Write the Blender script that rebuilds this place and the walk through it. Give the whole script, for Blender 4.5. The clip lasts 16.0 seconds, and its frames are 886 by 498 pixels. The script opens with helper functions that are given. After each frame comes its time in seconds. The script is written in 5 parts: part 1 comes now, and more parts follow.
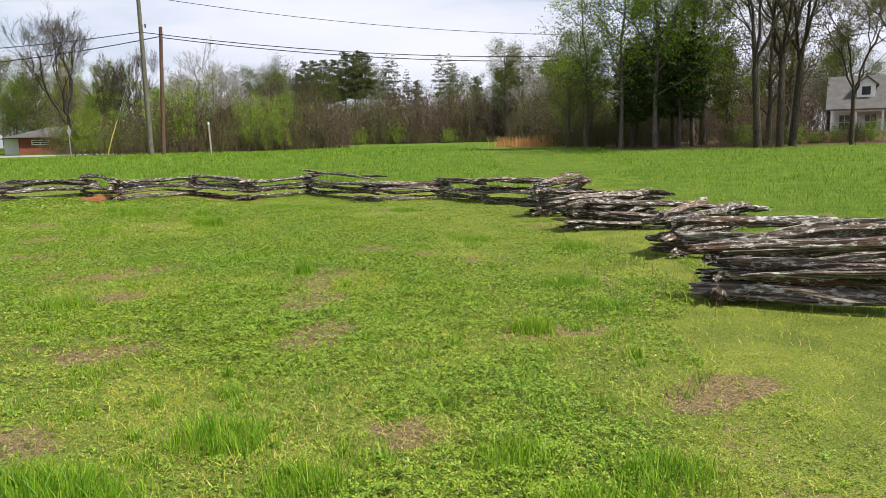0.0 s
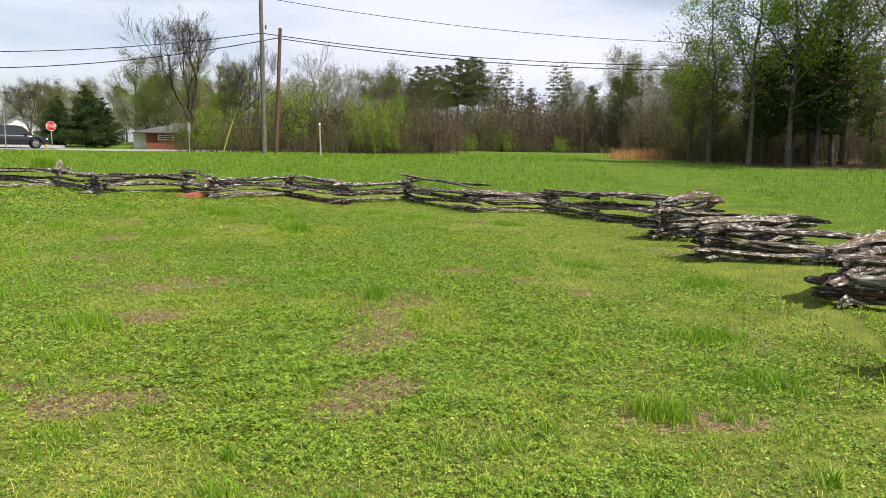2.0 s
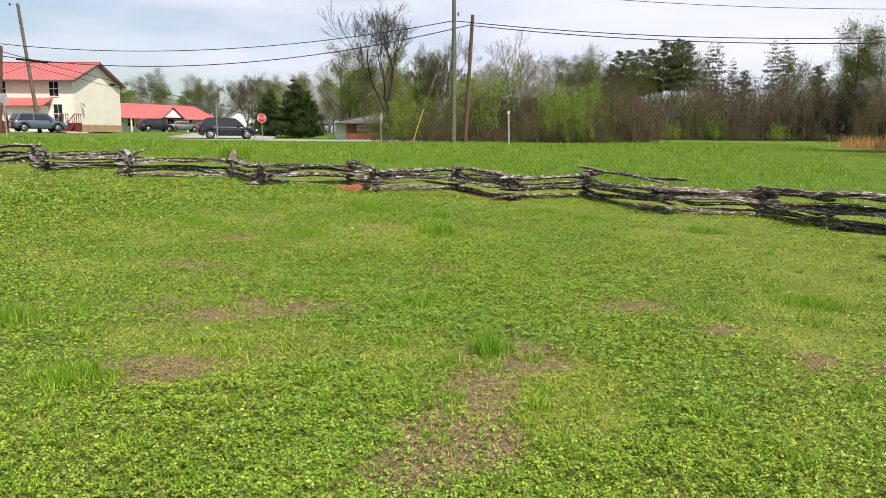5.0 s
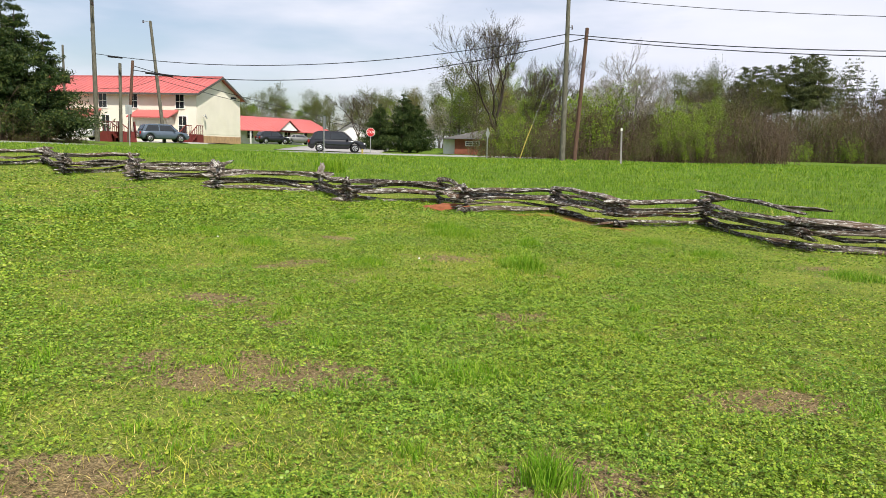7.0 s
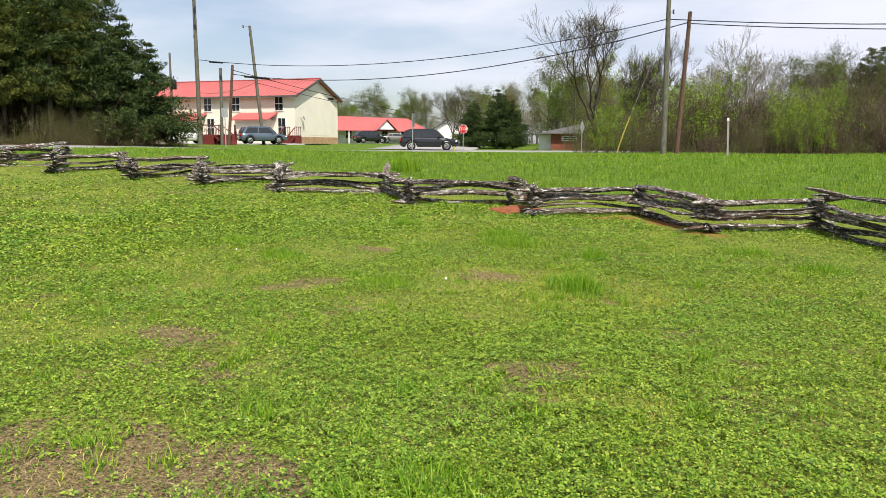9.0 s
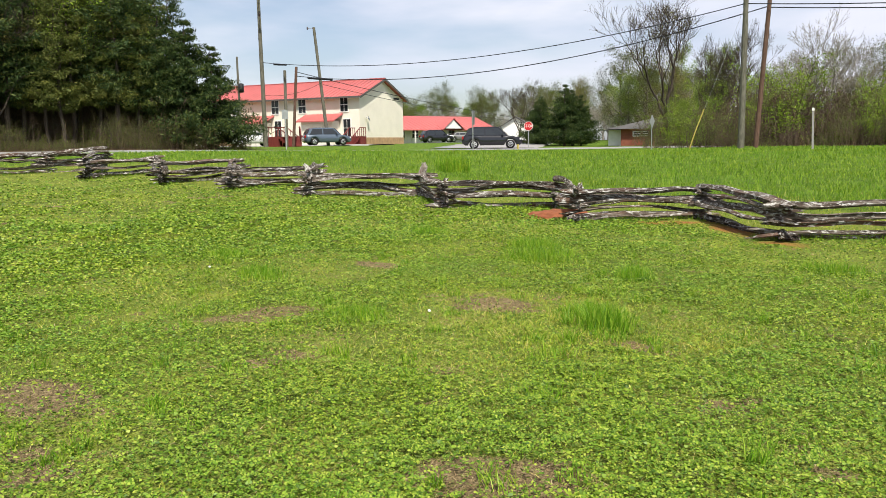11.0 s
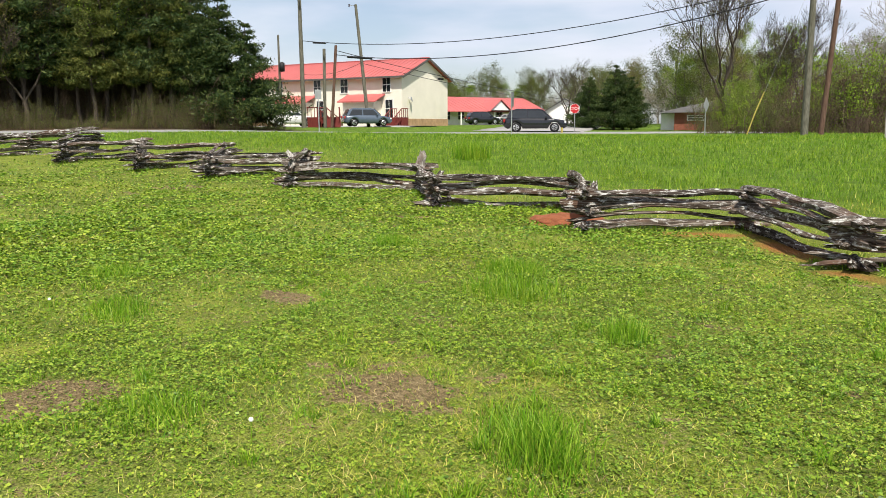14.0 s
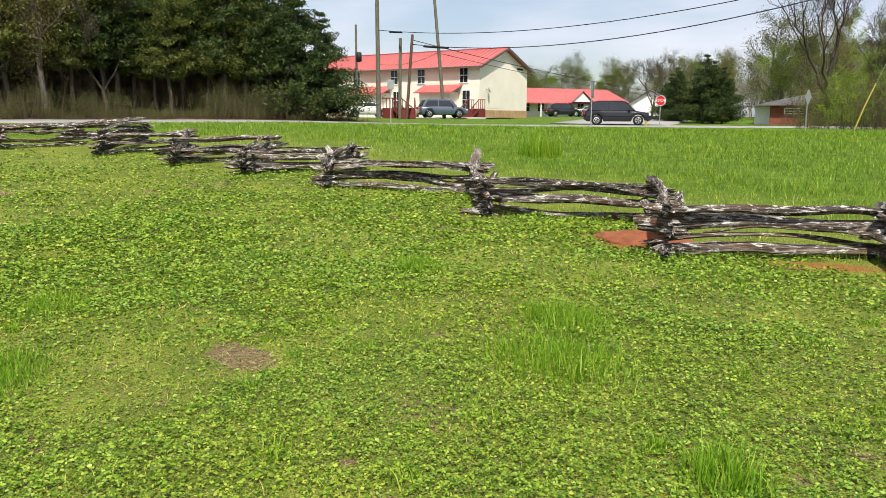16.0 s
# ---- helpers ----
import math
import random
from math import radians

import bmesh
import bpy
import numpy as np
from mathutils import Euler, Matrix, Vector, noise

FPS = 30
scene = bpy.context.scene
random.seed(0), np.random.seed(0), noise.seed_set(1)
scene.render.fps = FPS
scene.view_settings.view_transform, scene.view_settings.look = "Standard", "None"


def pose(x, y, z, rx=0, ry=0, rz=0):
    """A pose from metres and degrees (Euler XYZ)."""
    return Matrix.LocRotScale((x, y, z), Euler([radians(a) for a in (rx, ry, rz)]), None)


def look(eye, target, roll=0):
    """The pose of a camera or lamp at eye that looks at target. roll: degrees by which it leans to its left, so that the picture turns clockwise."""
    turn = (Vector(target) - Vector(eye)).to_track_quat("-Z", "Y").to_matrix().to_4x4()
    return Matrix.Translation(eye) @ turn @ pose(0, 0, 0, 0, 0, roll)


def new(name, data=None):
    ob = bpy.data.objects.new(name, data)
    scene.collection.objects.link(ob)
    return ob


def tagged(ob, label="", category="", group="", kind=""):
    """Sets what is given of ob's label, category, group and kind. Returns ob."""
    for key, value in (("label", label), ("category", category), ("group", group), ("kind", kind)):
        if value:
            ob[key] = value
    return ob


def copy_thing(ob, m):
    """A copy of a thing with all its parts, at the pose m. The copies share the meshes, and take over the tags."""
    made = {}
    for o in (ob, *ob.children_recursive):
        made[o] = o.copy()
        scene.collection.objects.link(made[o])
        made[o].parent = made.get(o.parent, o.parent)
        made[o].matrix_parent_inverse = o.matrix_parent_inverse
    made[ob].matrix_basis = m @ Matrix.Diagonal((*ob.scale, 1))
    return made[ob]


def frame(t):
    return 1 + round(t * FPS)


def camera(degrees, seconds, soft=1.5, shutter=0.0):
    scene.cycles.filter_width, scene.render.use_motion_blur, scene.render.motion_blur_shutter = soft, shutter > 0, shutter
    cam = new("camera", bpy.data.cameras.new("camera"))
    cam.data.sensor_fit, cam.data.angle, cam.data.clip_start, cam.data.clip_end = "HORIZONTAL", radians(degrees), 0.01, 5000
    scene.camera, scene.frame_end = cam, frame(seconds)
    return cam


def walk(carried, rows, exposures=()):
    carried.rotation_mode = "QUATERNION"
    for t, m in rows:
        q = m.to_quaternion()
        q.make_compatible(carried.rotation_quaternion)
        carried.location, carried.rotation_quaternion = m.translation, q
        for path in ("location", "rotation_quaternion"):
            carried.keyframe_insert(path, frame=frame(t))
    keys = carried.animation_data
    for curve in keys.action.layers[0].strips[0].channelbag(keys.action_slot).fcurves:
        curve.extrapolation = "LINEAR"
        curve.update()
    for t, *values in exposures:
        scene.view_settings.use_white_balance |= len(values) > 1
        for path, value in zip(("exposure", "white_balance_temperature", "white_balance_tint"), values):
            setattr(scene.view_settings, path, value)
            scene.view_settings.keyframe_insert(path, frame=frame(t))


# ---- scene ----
cam = camera(62.0, 16.0, soft=0.75)
ROWS = [
    (0.0, -0.000, 0.001, 1.500, -0.00, -8.50, 1.24),
    (0.5, -0.054, 0.372, 1.487, 1.49, -8.36, 0.88),
    (1.0, 0.009, 0.723, 1.459, 3.63, -8.15, 0.45),
    (1.5, 0.046, 1.074, 1.457, 6.06, -7.98, -0.17),
    (2.0, 0.024, 1.466, 1.462, 8.52, -7.88, -0.81),
    (2.5, 0.083, 1.849, 1.435, 10.89, -7.83, -1.19),
    (3.0, 0.111, 2.220, 1.436, 13.39, -7.95, -1.19),
    (3.5, 0.047, 2.598, 1.432, 16.08, -8.34, -0.96),
    (4.0, 0.060, 2.943, 1.441, 18.75, -8.77, -0.69),
    (4.5, 0.045, 3.335, 1.435, 21.25, -8.99, -0.44),
    (7.0, -0.409, 5.281, 1.427, 32.28, -7.75, -1.46),
    (7.5, -0.440, 5.716, 1.456, 34.00, -8.11, -1.29),
    (8.0, -0.545, 6.074, 1.432, 35.86, -8.38, -0.95),
    (8.5, -0.630, 6.479, 1.438, 37.99, -8.39, -0.51),
    (9.0, -0.654, 6.890, 1.444, 40.10, -8.13, -0.18),
    (9.5, -0.785, 7.260, 1.409, 42.28, -7.74, -0.04),
    (12.0, -1.361, 9.284, 1.419, 46.29, -8.55, 1.30),
    (12.5, -1.528, 9.639, 1.466, 46.49, -8.66, 1.30),
    (13.0, -1.764, 10.028, 1.488, 47.04, -8.79, 0.98),
    (13.5, -1.910, 10.407, 1.490, 48.10, -9.12, 0.61),
    (14.0, -2.090, 10.758, 1.476, 49.72, -9.56, 0.27),
    (14.5, -2.402, 11.124, 1.490, 51.55, -9.97, 0.08),
    (15.0, -2.637, 11.532, 1.496, 53.21, -10.18, 0.01),
    (15.5, -2.879, 11.900, 1.495, 54.69, -10.21, -0.15),
    (16.0, -3.248, 12.224, 1.507, 55.94, -10.21, -0.15),
]
walk(cam, [(t, pose(x, y, z, 90 + pitch, roll, yaw)) for t, x, y, z, yaw, pitch, roll in ROWS])

# ---- light ----
SUN_EL, SUN_AZ = 55.0, 120.0          # height and compass bearing (clockwise from +y) of the sun
world = bpy.data.worlds.new("sky")
scene.world = world
world.use_nodes = True
wn, wl = world.node_tree.nodes, world.node_tree.links
bg = wn["Background"]
sky = wn.new("ShaderNodeTexSky")
sky.sky_type, sky.sun_disc = 'NISHITA', False
sky.sun_elevation, sky.sun_rotation = radians(SUN_EL), radians(SUN_AZ)
sky.air_density, sky.dust_density = 1.0, 1.5
tc = wn.new("ShaderNodeTexCoord")
mp = wn.new("ShaderNodeMapping")
mp.inputs["Scale"].default_value = (1.0, 1.0, 4.2)
cl = wn.new("ShaderNodeTexNoise")
cl.inputs["Scale"].default_value, cl.inputs["Detail"].default_value, cl.inputs["Roughness"].default_value = 1.5, 6.0, 0.5
ramp = wn.new("ShaderNodeValToRGB")
ramp.color_ramp.elements[0].position, ramp.color_ramp.elements[1].position = 0.45, 0.60
ramp.color_ramp.elements[0].color = (0.22, 0.22, 0.22, 1)
ramp.color_ramp.elements[1].color = (0.97, 0.97, 0.97, 1)
cl2 = wn.new("ShaderNodeTexNoise")
cl2.inputs["Scale"].default_value, cl2.inputs["Detail"].default_value = 3.2, 5.0
cr2 = wn.new("ShaderNodeValToRGB")
cr2.color_ramp.elements[0].position, cr2.color_ramp.elements[1].position = 0.35, 0.68
cr2.color_ramp.elements[0].color = (6.3, 6.5, 7.8, 1)
cr2.color_ramp.elements[1].color = (7.3, 7.4, 8.1, 1)
mix = wn.new("ShaderNodeMix")
mix.data_type = 'RGBA'
wl.new(tc.outputs["Generated"], mp.inputs["Vector"])
wl.new(mp.outputs["Vector"], cl.inputs["Vector"])
wl.new(mp.outputs["Vector"], cl2.inputs["Vector"])
wl.new(cl.outputs["Fac"], ramp.inputs["Fac"])
wl.new(cl2.outputs["Fac"], cr2.inputs["Fac"])
wl.new(ramp.outputs["Color"], mix.inputs[0])
wl.new(sky.outputs["Color"], mix.inputs[6])
wl.new(cr2.outputs["Color"], mix.inputs[7])
wl.new(mix.outputs[2], bg.inputs["Color"])
bg.inputs["Strength"].default_value = 0.1

sun = new("sun", bpy.data.lights.new("sun", 'SUN'))
sun.data.energy, sun.data.angle, sun.data.color = 5.0, radians(1.5), (1.0, 0.94, 0.84)
_a, _e = radians(SUN_AZ), radians(SUN_EL)
sun.matrix_world = look((0, 0, 60), Vector((0, 0, 60)) - Vector((math.sin(_a) * math.cos(_e), math.cos(_a) * math.cos(_e), math.sin(_e))))
scene.view_settings.exposure = 0.40

# ---- materials ----
def principled(name, rough=0.8, metal=0.0, spec=0.3):
    m = bpy.data.materials.new(name)
    m.use_nodes = True
    b = m.node_tree.nodes["Principled BSDF"]
    b.inputs["Roughness"].default_value = rough
    b.inputs["Metallic"].default_value = metal
    b.inputs["Specular IOR Level"].default_value = spec
    return m, m.node_tree.nodes, m.node_tree.links, b


def noise_node(n, l, vec, scale, detail=4.0, rough=0.55):
    t = n.new("ShaderNodeTexNoise")
    t.inputs["Scale"].default_value, t.inputs["Detail"].default_value, t.inputs["Roughness"].default_value = scale, detail, rough
    if vec is not None:
        l.new(vec, t.inputs["Vector"])
    return t.outputs["Fac"]


def ramp_node(n, l, fac, stops):
    r = n.new("ShaderNodeValToRGB")
    e = r.color_ramp.elements
    while len(e) < len(stops):
        e.new(0.5)
    for k, (p, c) in enumerate(stops):
        e[k].position, e[k].color = p, (*c, 1) if len(c) == 3 else c
    l.new(fac, r.inputs["Fac"])
    return r.outputs["Color"]


def mix_node(n, l, fac, a, b, mode='MIX'):
    x = n.new("ShaderNodeMix")
    x.data_type, x.blend_type = 'RGBA', mode
    for k, v in ((0, fac), (6, a), (7, b)):
        if isinstance(v, (int, float)):
            x.inputs[k].default_value = v
        elif isinstance(v, tuple):
            x.inputs[k].default_value = (*v, 1)
        else:
            l.new(v, x.inputs[k])
    return x.outputs[2]


def bump_node(n, l, height, b, strength=0.5, distance=0.02):
    u = n.new("ShaderNodeBump")
    u.inputs["Strength"].default_value, u.inputs["Distance"].default_value = strength, distance
    l.new(height, u.inputs["Height"])
    l.new(u.outputs["Normal"], b.inputs["Normal"])


def coords(n, l, kind="Object", scale=None):
    t = n.new("ShaderNodeTexCoord")
    if scale is None:
        return t.outputs[kind]
    p = n.new("ShaderNodeMapping")
    p.inputs["Scale"].default_value = scale
    l.new(t.outputs[kind], p.inputs["Vector"])
    return p.outputs["Vector"]


def plain(name, colour, rough=0.7, metal=0.0, vary=0.12, scale=3.0, bump=0.0, spec=0.3):
    m, n, l, b = principled(name, rough, metal, spec)
    v = coords(n, l)
    big, fine = noise_node(n, l, v, scale, 5), noise_node(n, l, v, scale * 14, 3)
    dark, light = tuple(c * (1 - vary * 1.6) for c in colour), tuple(min(1, c * (1 + vary)) for c in colour)
    c = ramp_node(n, l, big, [(0.3, dark), (0.7, light)])
    c = mix_node(n, l, 0.25, c, ramp_node(n, l, fine, [(0.35, dark), (0.65, light)]))
    l.new(c, b.inputs["Base Color"])
    if bump:
        bump_node(n, l, fine, b, bump)
    return m


def leafy(name, stops, rough=0.55, trans=0.25, patch=None):
    """Leaves or blades: colour differs from piece to piece and over the ground."""
    m, n, l, b = principled(name, rough, 0.0, 0.2)
    g = n.new("ShaderNodeNewGeometry")
    c = ramp_node(n, l, g.outputs["Random Per Island"], stops)
    f = noise_node(n, l, coords(n, l), 0.55 if patch is None else patch, 3)
    c = mix_node(n, l, ramp_node(n, l, f, [(0.35, (0, 0, 0)), (0.7, (0.55, 0.55, 0.55))]), c, mix_node(n, l, 1.0, c, (1.38, 1.08, 0.7), 'MULTIPLY'))
    l.new(c, b.inputs["Base Color"])
    if trans:
        tr = n.new("ShaderNodeBsdfTranslucent")
        l.new(c, tr.inputs["Color"])
        ms = n.new("ShaderNodeMixShader")
        ms.inputs[0].default_value = trans
        out = n["Material Output"]
        l.new(b.outputs[0], ms.inputs[1])
        l.new(tr.outputs[0], ms.inputs[2])
        l.new(ms.outputs[0], out.inputs["Surface"])
    return m


def wood_mat(name, dark, mid, light, lichen=0.5):
    """Weathered split wood, grain along the object's x axis, pale lichen in blotches."""
    m, n, l, b = principled(name, 0.88, 0.0, 0.15)
    info = n.new("ShaderNodeObjectInfo")
    shift = n.new("ShaderNodeVectorMath")
    shift.operation = 'MULTIPLY_ADD'
    shift.inputs[1].default_value = (1, 1, 1)
    comb = n.new("ShaderNodeCombineXYZ")
    sc = n.new("ShaderNodeMath")
    sc.operation, sc.inputs[1].default_value = 'MULTIPLY', 37.0
    l.new(info.outputs["Random"], sc.inputs[0])
    for k in range(3):
        l.new(sc.outputs[0], comb.inputs[k])
    l.new(coords(n, l), shift.inputs[0])
    l.new(comb.outputs[0], shift.inputs[2])
    st = n.new("ShaderNodeMapping")
    st.inputs["Scale"].default_value = (1.6, 30, 30)
    l.new(shift.outputs[0], st.inputs["Vector"])
    grain = noise_node(n, l, st.outputs[0], 1.6, 6, 0.6)
    c = ramp_node(n, l, grain, [(0.32, dark), (0.5, mid), (0.72, light)])
    tone = n.new("ShaderNodeMath")
    tone.operation, tone.inputs[1].default_value, tone.inputs[2].default_value = 'MULTIPLY_ADD', 0.9, 0.6
    l.new(info.outputs["Random"], tone.inputs[0])
    tcol = n.new("ShaderNodeCombineXYZ")
    for k in range(3):
        l.new(tone.outputs[0], tcol.inputs[k])
    c = mix_node(n, l, 1.0, c, tcol.outputs[0], 'MULTIPLY')
    crust = n.new("ShaderNodeMapping")
    crust.inputs["Scale"].default_value = (0.55, 1.5, 1.5)
    l.new(shift.outputs[0], crust.inputs["Vector"])
    blot = noise_node(n, l, crust.outputs[0], 15.0, 9, 0.75)
    rust = noise_node(n, l, shift.outputs[0], 1.1, 3, 0.5)
    c = mix_node(n, l, ramp_node(n, l, rust, [(0.52, (0, 0, 0)), (0.70, (0.6, 0.6, 0.6))]), c, (0.13, 0.062, 0.036))
    c = mix_node(n, l, ramp_node(n, l, blot, [(0.535, (0, 0, 0)), (0.585, (lichen, lichen, lichen))]), c, (0.58, 0.57, 0.53))
    l.new(c, b.inputs["Base Color"])
    bump_node(n, l, grain, b, 1.0, 0.035)
    return m


def bark_mat(name, a, c2, scale=6.0):
    m, n, l, b = principled(name, 0.9, 0.0, 0.15)
    v = coords(n, l, "Object", (3, 3, 0.6))
    f = noise_node(n, l, v, scale, 6, 0.65)
    l.new(ramp_node(n, l, f, [(0.35, a), (0.65, c2)]), b.inputs["Base Color"])
    bump_node(n, l, f, b, 0.7, 0.03)
    return m


def ground_mat():
    m, n, l, b = principled("turf", 0.95, 0.0, 0.1)
    v = coords(n, l)
    big, mid, fine = noise_node(n, l, v, 0.32, 4), noise_node(n, l, v, 1.7, 6, 0.62), noise_node(n, l, v, 34, 4, 0.7)
    speck = noise_node(n, l, v, 110, 2)
    green = ramp_node(n, l, mid, [(0.3, (0.075, 0.115, 0.014)), (0.5, (0.14, 0.19, 0.02)), (0.7, (0.25, 0.28, 0.038))])
    thatch = ramp_node(n, l, fine, [(0.3, (0.10, 0.075, 0.035)), (0.7, (0.27, 0.22, 0.11))])
    w = ramp_node(n, l, fine, [(0.45, (0, 0, 0)), (0.65, (0.5, 0.5, 0.5))])
    at = n.new("ShaderNodeAttribute")
    at.attribute_name = "cover"
    less = n.new("ShaderNodeMath")
    less.operation, less.inputs[1].default_value, less.inputs[2].default_value = 'MULTIPLY_ADD', -0.75, 1.0
    l.new(at.outputs["Alpha"], less.inputs[0])
    wm = n.new("ShaderNodeMath")
    wm.operation = 'MULTIPLY'
    l.new(w, wm.inputs[0])
    l.new(less.outputs[0], wm.inputs[1])
    c = mix_node(n, l, wm.outputs[0], green, thatch)
    c = mix_node(n, l, ramp_node(n, l, big, [(0.35, (0, 0, 0)), (0.65, (0.4, 0.4, 0.4))]), c, (0.17, 0.22, 0.04))
    deep = mix_node(n, l, 1.0, c, (0.62, 0.80, 0.62), 'MULTIPLY')
    c = mix_node(n, l, at.outputs["Alpha"], c, deep)
    sep = n.new("ShaderNodeSeparateColor")
    l.new(at.outputs["Color"], sep.inputs[0])
    dirt = ramp_node(n, l, fine, [(0.3, (0.085, 0.055, 0.032)), (0.55, (0.22, 0.155, 0.085)), (0.75, (0.40, 0.32, 0.175))])
    ragged = n.new("ShaderNodeMath")
    ragged.operation, ragged.inputs[1].default_value = 'MULTIPLY_ADD', 1.0
    l.new(noise_node(n, l, v, 11, 6, 0.7), ragged.inputs[0])
    l.new(sep.outputs[0], ragged.inputs[2])
    c = mix_node(n, l, ramp_node(n, l, ragged.outputs[0], [(0.86, (0, 0, 0)), (1.0, (0.9, 0.9, 0.9))]), c, dirt)
    clay = ramp_node(n, l, fine, [(0.3, (0.26, 0.075, 0.03)), (0.7, (0.40, 0.14, 0.055))])
    c = mix_node(n, l, sep.outputs[1], c, clay)
    litter = ramp_node(n, l, fine, [(0.3, (0.06, 0.04, 0.022)), (0.7, (0.15, 0.10, 0.055))])
    c = mix_node(n, l, sep.outputs[2], c, litter)
    c = mix_node(n, l, 0.6, c, mix_node(n, l, 1.0, c, ramp_node(n, l, speck, [(0.38, (0.25, 0.25, 0.25)), (0.62, (1.6, 1.6, 1.6))]), 'MULTIPLY'))
    l.new(c, b.inputs["Base Color"])
    bump_node(n, l, fine, b, 0.8, 0.05)
    return m


M_TURF = ground_mat()
M_RAIL = wood_mat("weathered_rail", (0.012, 0.009, 0.007), (0.078, 0.060, 0.046), (0.30, 0.27, 0.235), 0.85)
M_STUB = wood_mat("grey_stub", (0.09, 0.08, 0.07), (0.25, 0.23, 0.20), (0.45, 0.43, 0.40), 0.7)
M_POLE = bark_mat("creosote_pole", (0.08, 0.078, 0.06), (0.17, 0.16, 0.125), 4)
M_POLE_RED = bark_mat("brown_pole", (0.075, 0.044, 0.032), (0.155, 0.095, 0.07), 4)
M_BARK = bark_mat("grey_bark", (0.055, 0.045, 0.035), (0.17, 0.145, 0.12))
M_BARK_DARK = bark_mat("dark_bark", (0.03, 0.024, 0.018), (0.10, 0.08, 0.06))
M_BARK_PALE = bark_mat("pale_bark", (0.16, 0.14, 0.12), (0.36, 0.33, 0.30))
M_CLOVER = leafy("clover", [(0.0, (0.04, 0.10, 0.009)), (0.4, (0.130, 0.245, 0.022)), (0.8, (0.225, 0.345, 0.036)), (1.0, (0.33, 0.41, 0.065))], 0.42, 0.2)
M_BLADE = leafy("grass_blade", [(0.0, (0.09, 0.18, 0.01)), (0.4, (0.22, 0.32, 0.026)), (0.78, (0.39, 0.42, 0.065)), (1.0, (0.56, 0.49, 0.20))], 0.5, 0.2, 0.9)
M_TUFT = leafy("tuft_blade", [(0.0, (0.07, 0.20, 0.010)), (0.6, (0.17, 0.34, 0.018)), (1.0, (0.34, 0.47, 0.06))], 0.4, 0.35)
M_STRAW = leafy("dry_straw", [(0.0, (0.19, 0.13, 0.07)), (0.6, (0.34, 0.26, 0.15)), (1.0, (0.5, 0.43, 0.28))], 0.8, 0.15)
M_MEADOW = leafy("meadow_blade", [(0.0, (0.06, 0.15, 0.010)), (0.5, (0.14, 0.27, 0.018)), (0.85, (0.21, 0.34, 0.028)), (1.0, (0.29, 0.38, 0.055))], 0.5, 0.25, 0.35)
M_SEDGE = leafy("broom_sedge", [(0.0, (0.33, 0.17, 0.06)), (1.0, (0.58, 0.36, 0.17))], 0.8, 0.2)
M_LEAF_SPRING = leafy("spring_leaves", [(0.0, (0.09, 0.16, 0.015)), (0.6, (0.15, 0.24, 0.026)), (1.0, (0.23, 0.31, 0.05))], 0.55, 0.35)
M_LEAF_BRIGHT = leafy("bright_leaves", [(0.0, (0.12, 0.22, 0.014)), (0.6, (0.20, 0.34, 0.024)), (1.0, (0.32, 0.45, 0.06))], 0.5, 0.35)
M_LEAF_OLIVE = leafy("olive_leaves", [(0.0, (0.10, 0.10, 0.03)), (0.6, (0.16, 0.155, 0.045)), (1.0, (0.24, 0.22, 0.08))], 0.6, 0.35)
M_LEAF_PALE = leafy("budding_leaves", [(0.0, (0.17, 0.20, 0.05)), (1.0, (0.34, 0.36, 0.13))], 0.6, 0.35)
M_LEAF_MID = leafy("mixed_leaves", [(0.0, (0.05, 0.075, 0.016)), (0.6, (0.09, 0.12, 0.026)), (1.0, (0.16, 0.175, 0.045))], 0.6, 0.25)
M_CEDAR = leafy("cedar_foliage", [(0.0, (0.012, 0.030, 0.008)), (0.6, (0.030, 0.060, 0.014)), (1.0, (0.085, 0.115, 0.028))], 0.6, 0.12)
M_PINE = leafy("pine_needles", [(0.0, (0.04, 0.06, 0.022)), (0.6, (0.085, 0.115, 0.04)), (1.0, (0.16, 0.18, 0.075))], 0.6, 0.15)
M_TWIG = leafy("bare_twigs", [(0.0, (0.06, 0.045, 0.033)), (0.6, (0.10, 0.077, 0.056)), (1.0, (0.15, 0.12, 0.09))], 0.9, 0.0)
M_SIDING = plain("cream_siding", (0.78, 0.73, 0.62), 0.6, vary=0.05, scale=0.6)
M_WHITE = plain("white_paint", (0.78, 0.77, 0.73), 0.5, vary=0.05)
M_ROOF = plain("red_metal_roof", (0.46, 0.12, 0.11), 0.5, vary=0.12, scale=0.5)
M_SHINGLE = plain("grey_shingles", (0.10, 0.095, 0.09), 0.9, vary=0.2, scale=1.5, bump=0.4)
M_BRICK_RED = plain("red_brick", (0.28, 0.095, 0.06), 0.85, vary=0.2, scale=2)
M_BRICK_TAN = plain("tan_brick", (0.42, 0.27, 0.15), 0.85, vary=0.2, scale=2)
M_DARKRED = plain("dark_red_stain", (0.16, 0.03, 0.025), 0.7)
M_GLASS = plain("dark_glass", (0.02, 0.024, 0.028), 0.08, vary=0.1, spec=0.6)
M_CARBLACK = plain("black_car_paint", (0.012, 0.013, 0.016), 0.12, vary=0.05, spec=0.7)
M_CARBLUE = plain("slate_car_paint", (0.10, 0.13, 0.17), 0.2, 0.3, vary=0.05, spec=0.6)
M_CARGREY = plain("grey_car_paint", (0.17, 0.17, 0.165), 0.25, 0.3, vary=0.05, spec=0.6)
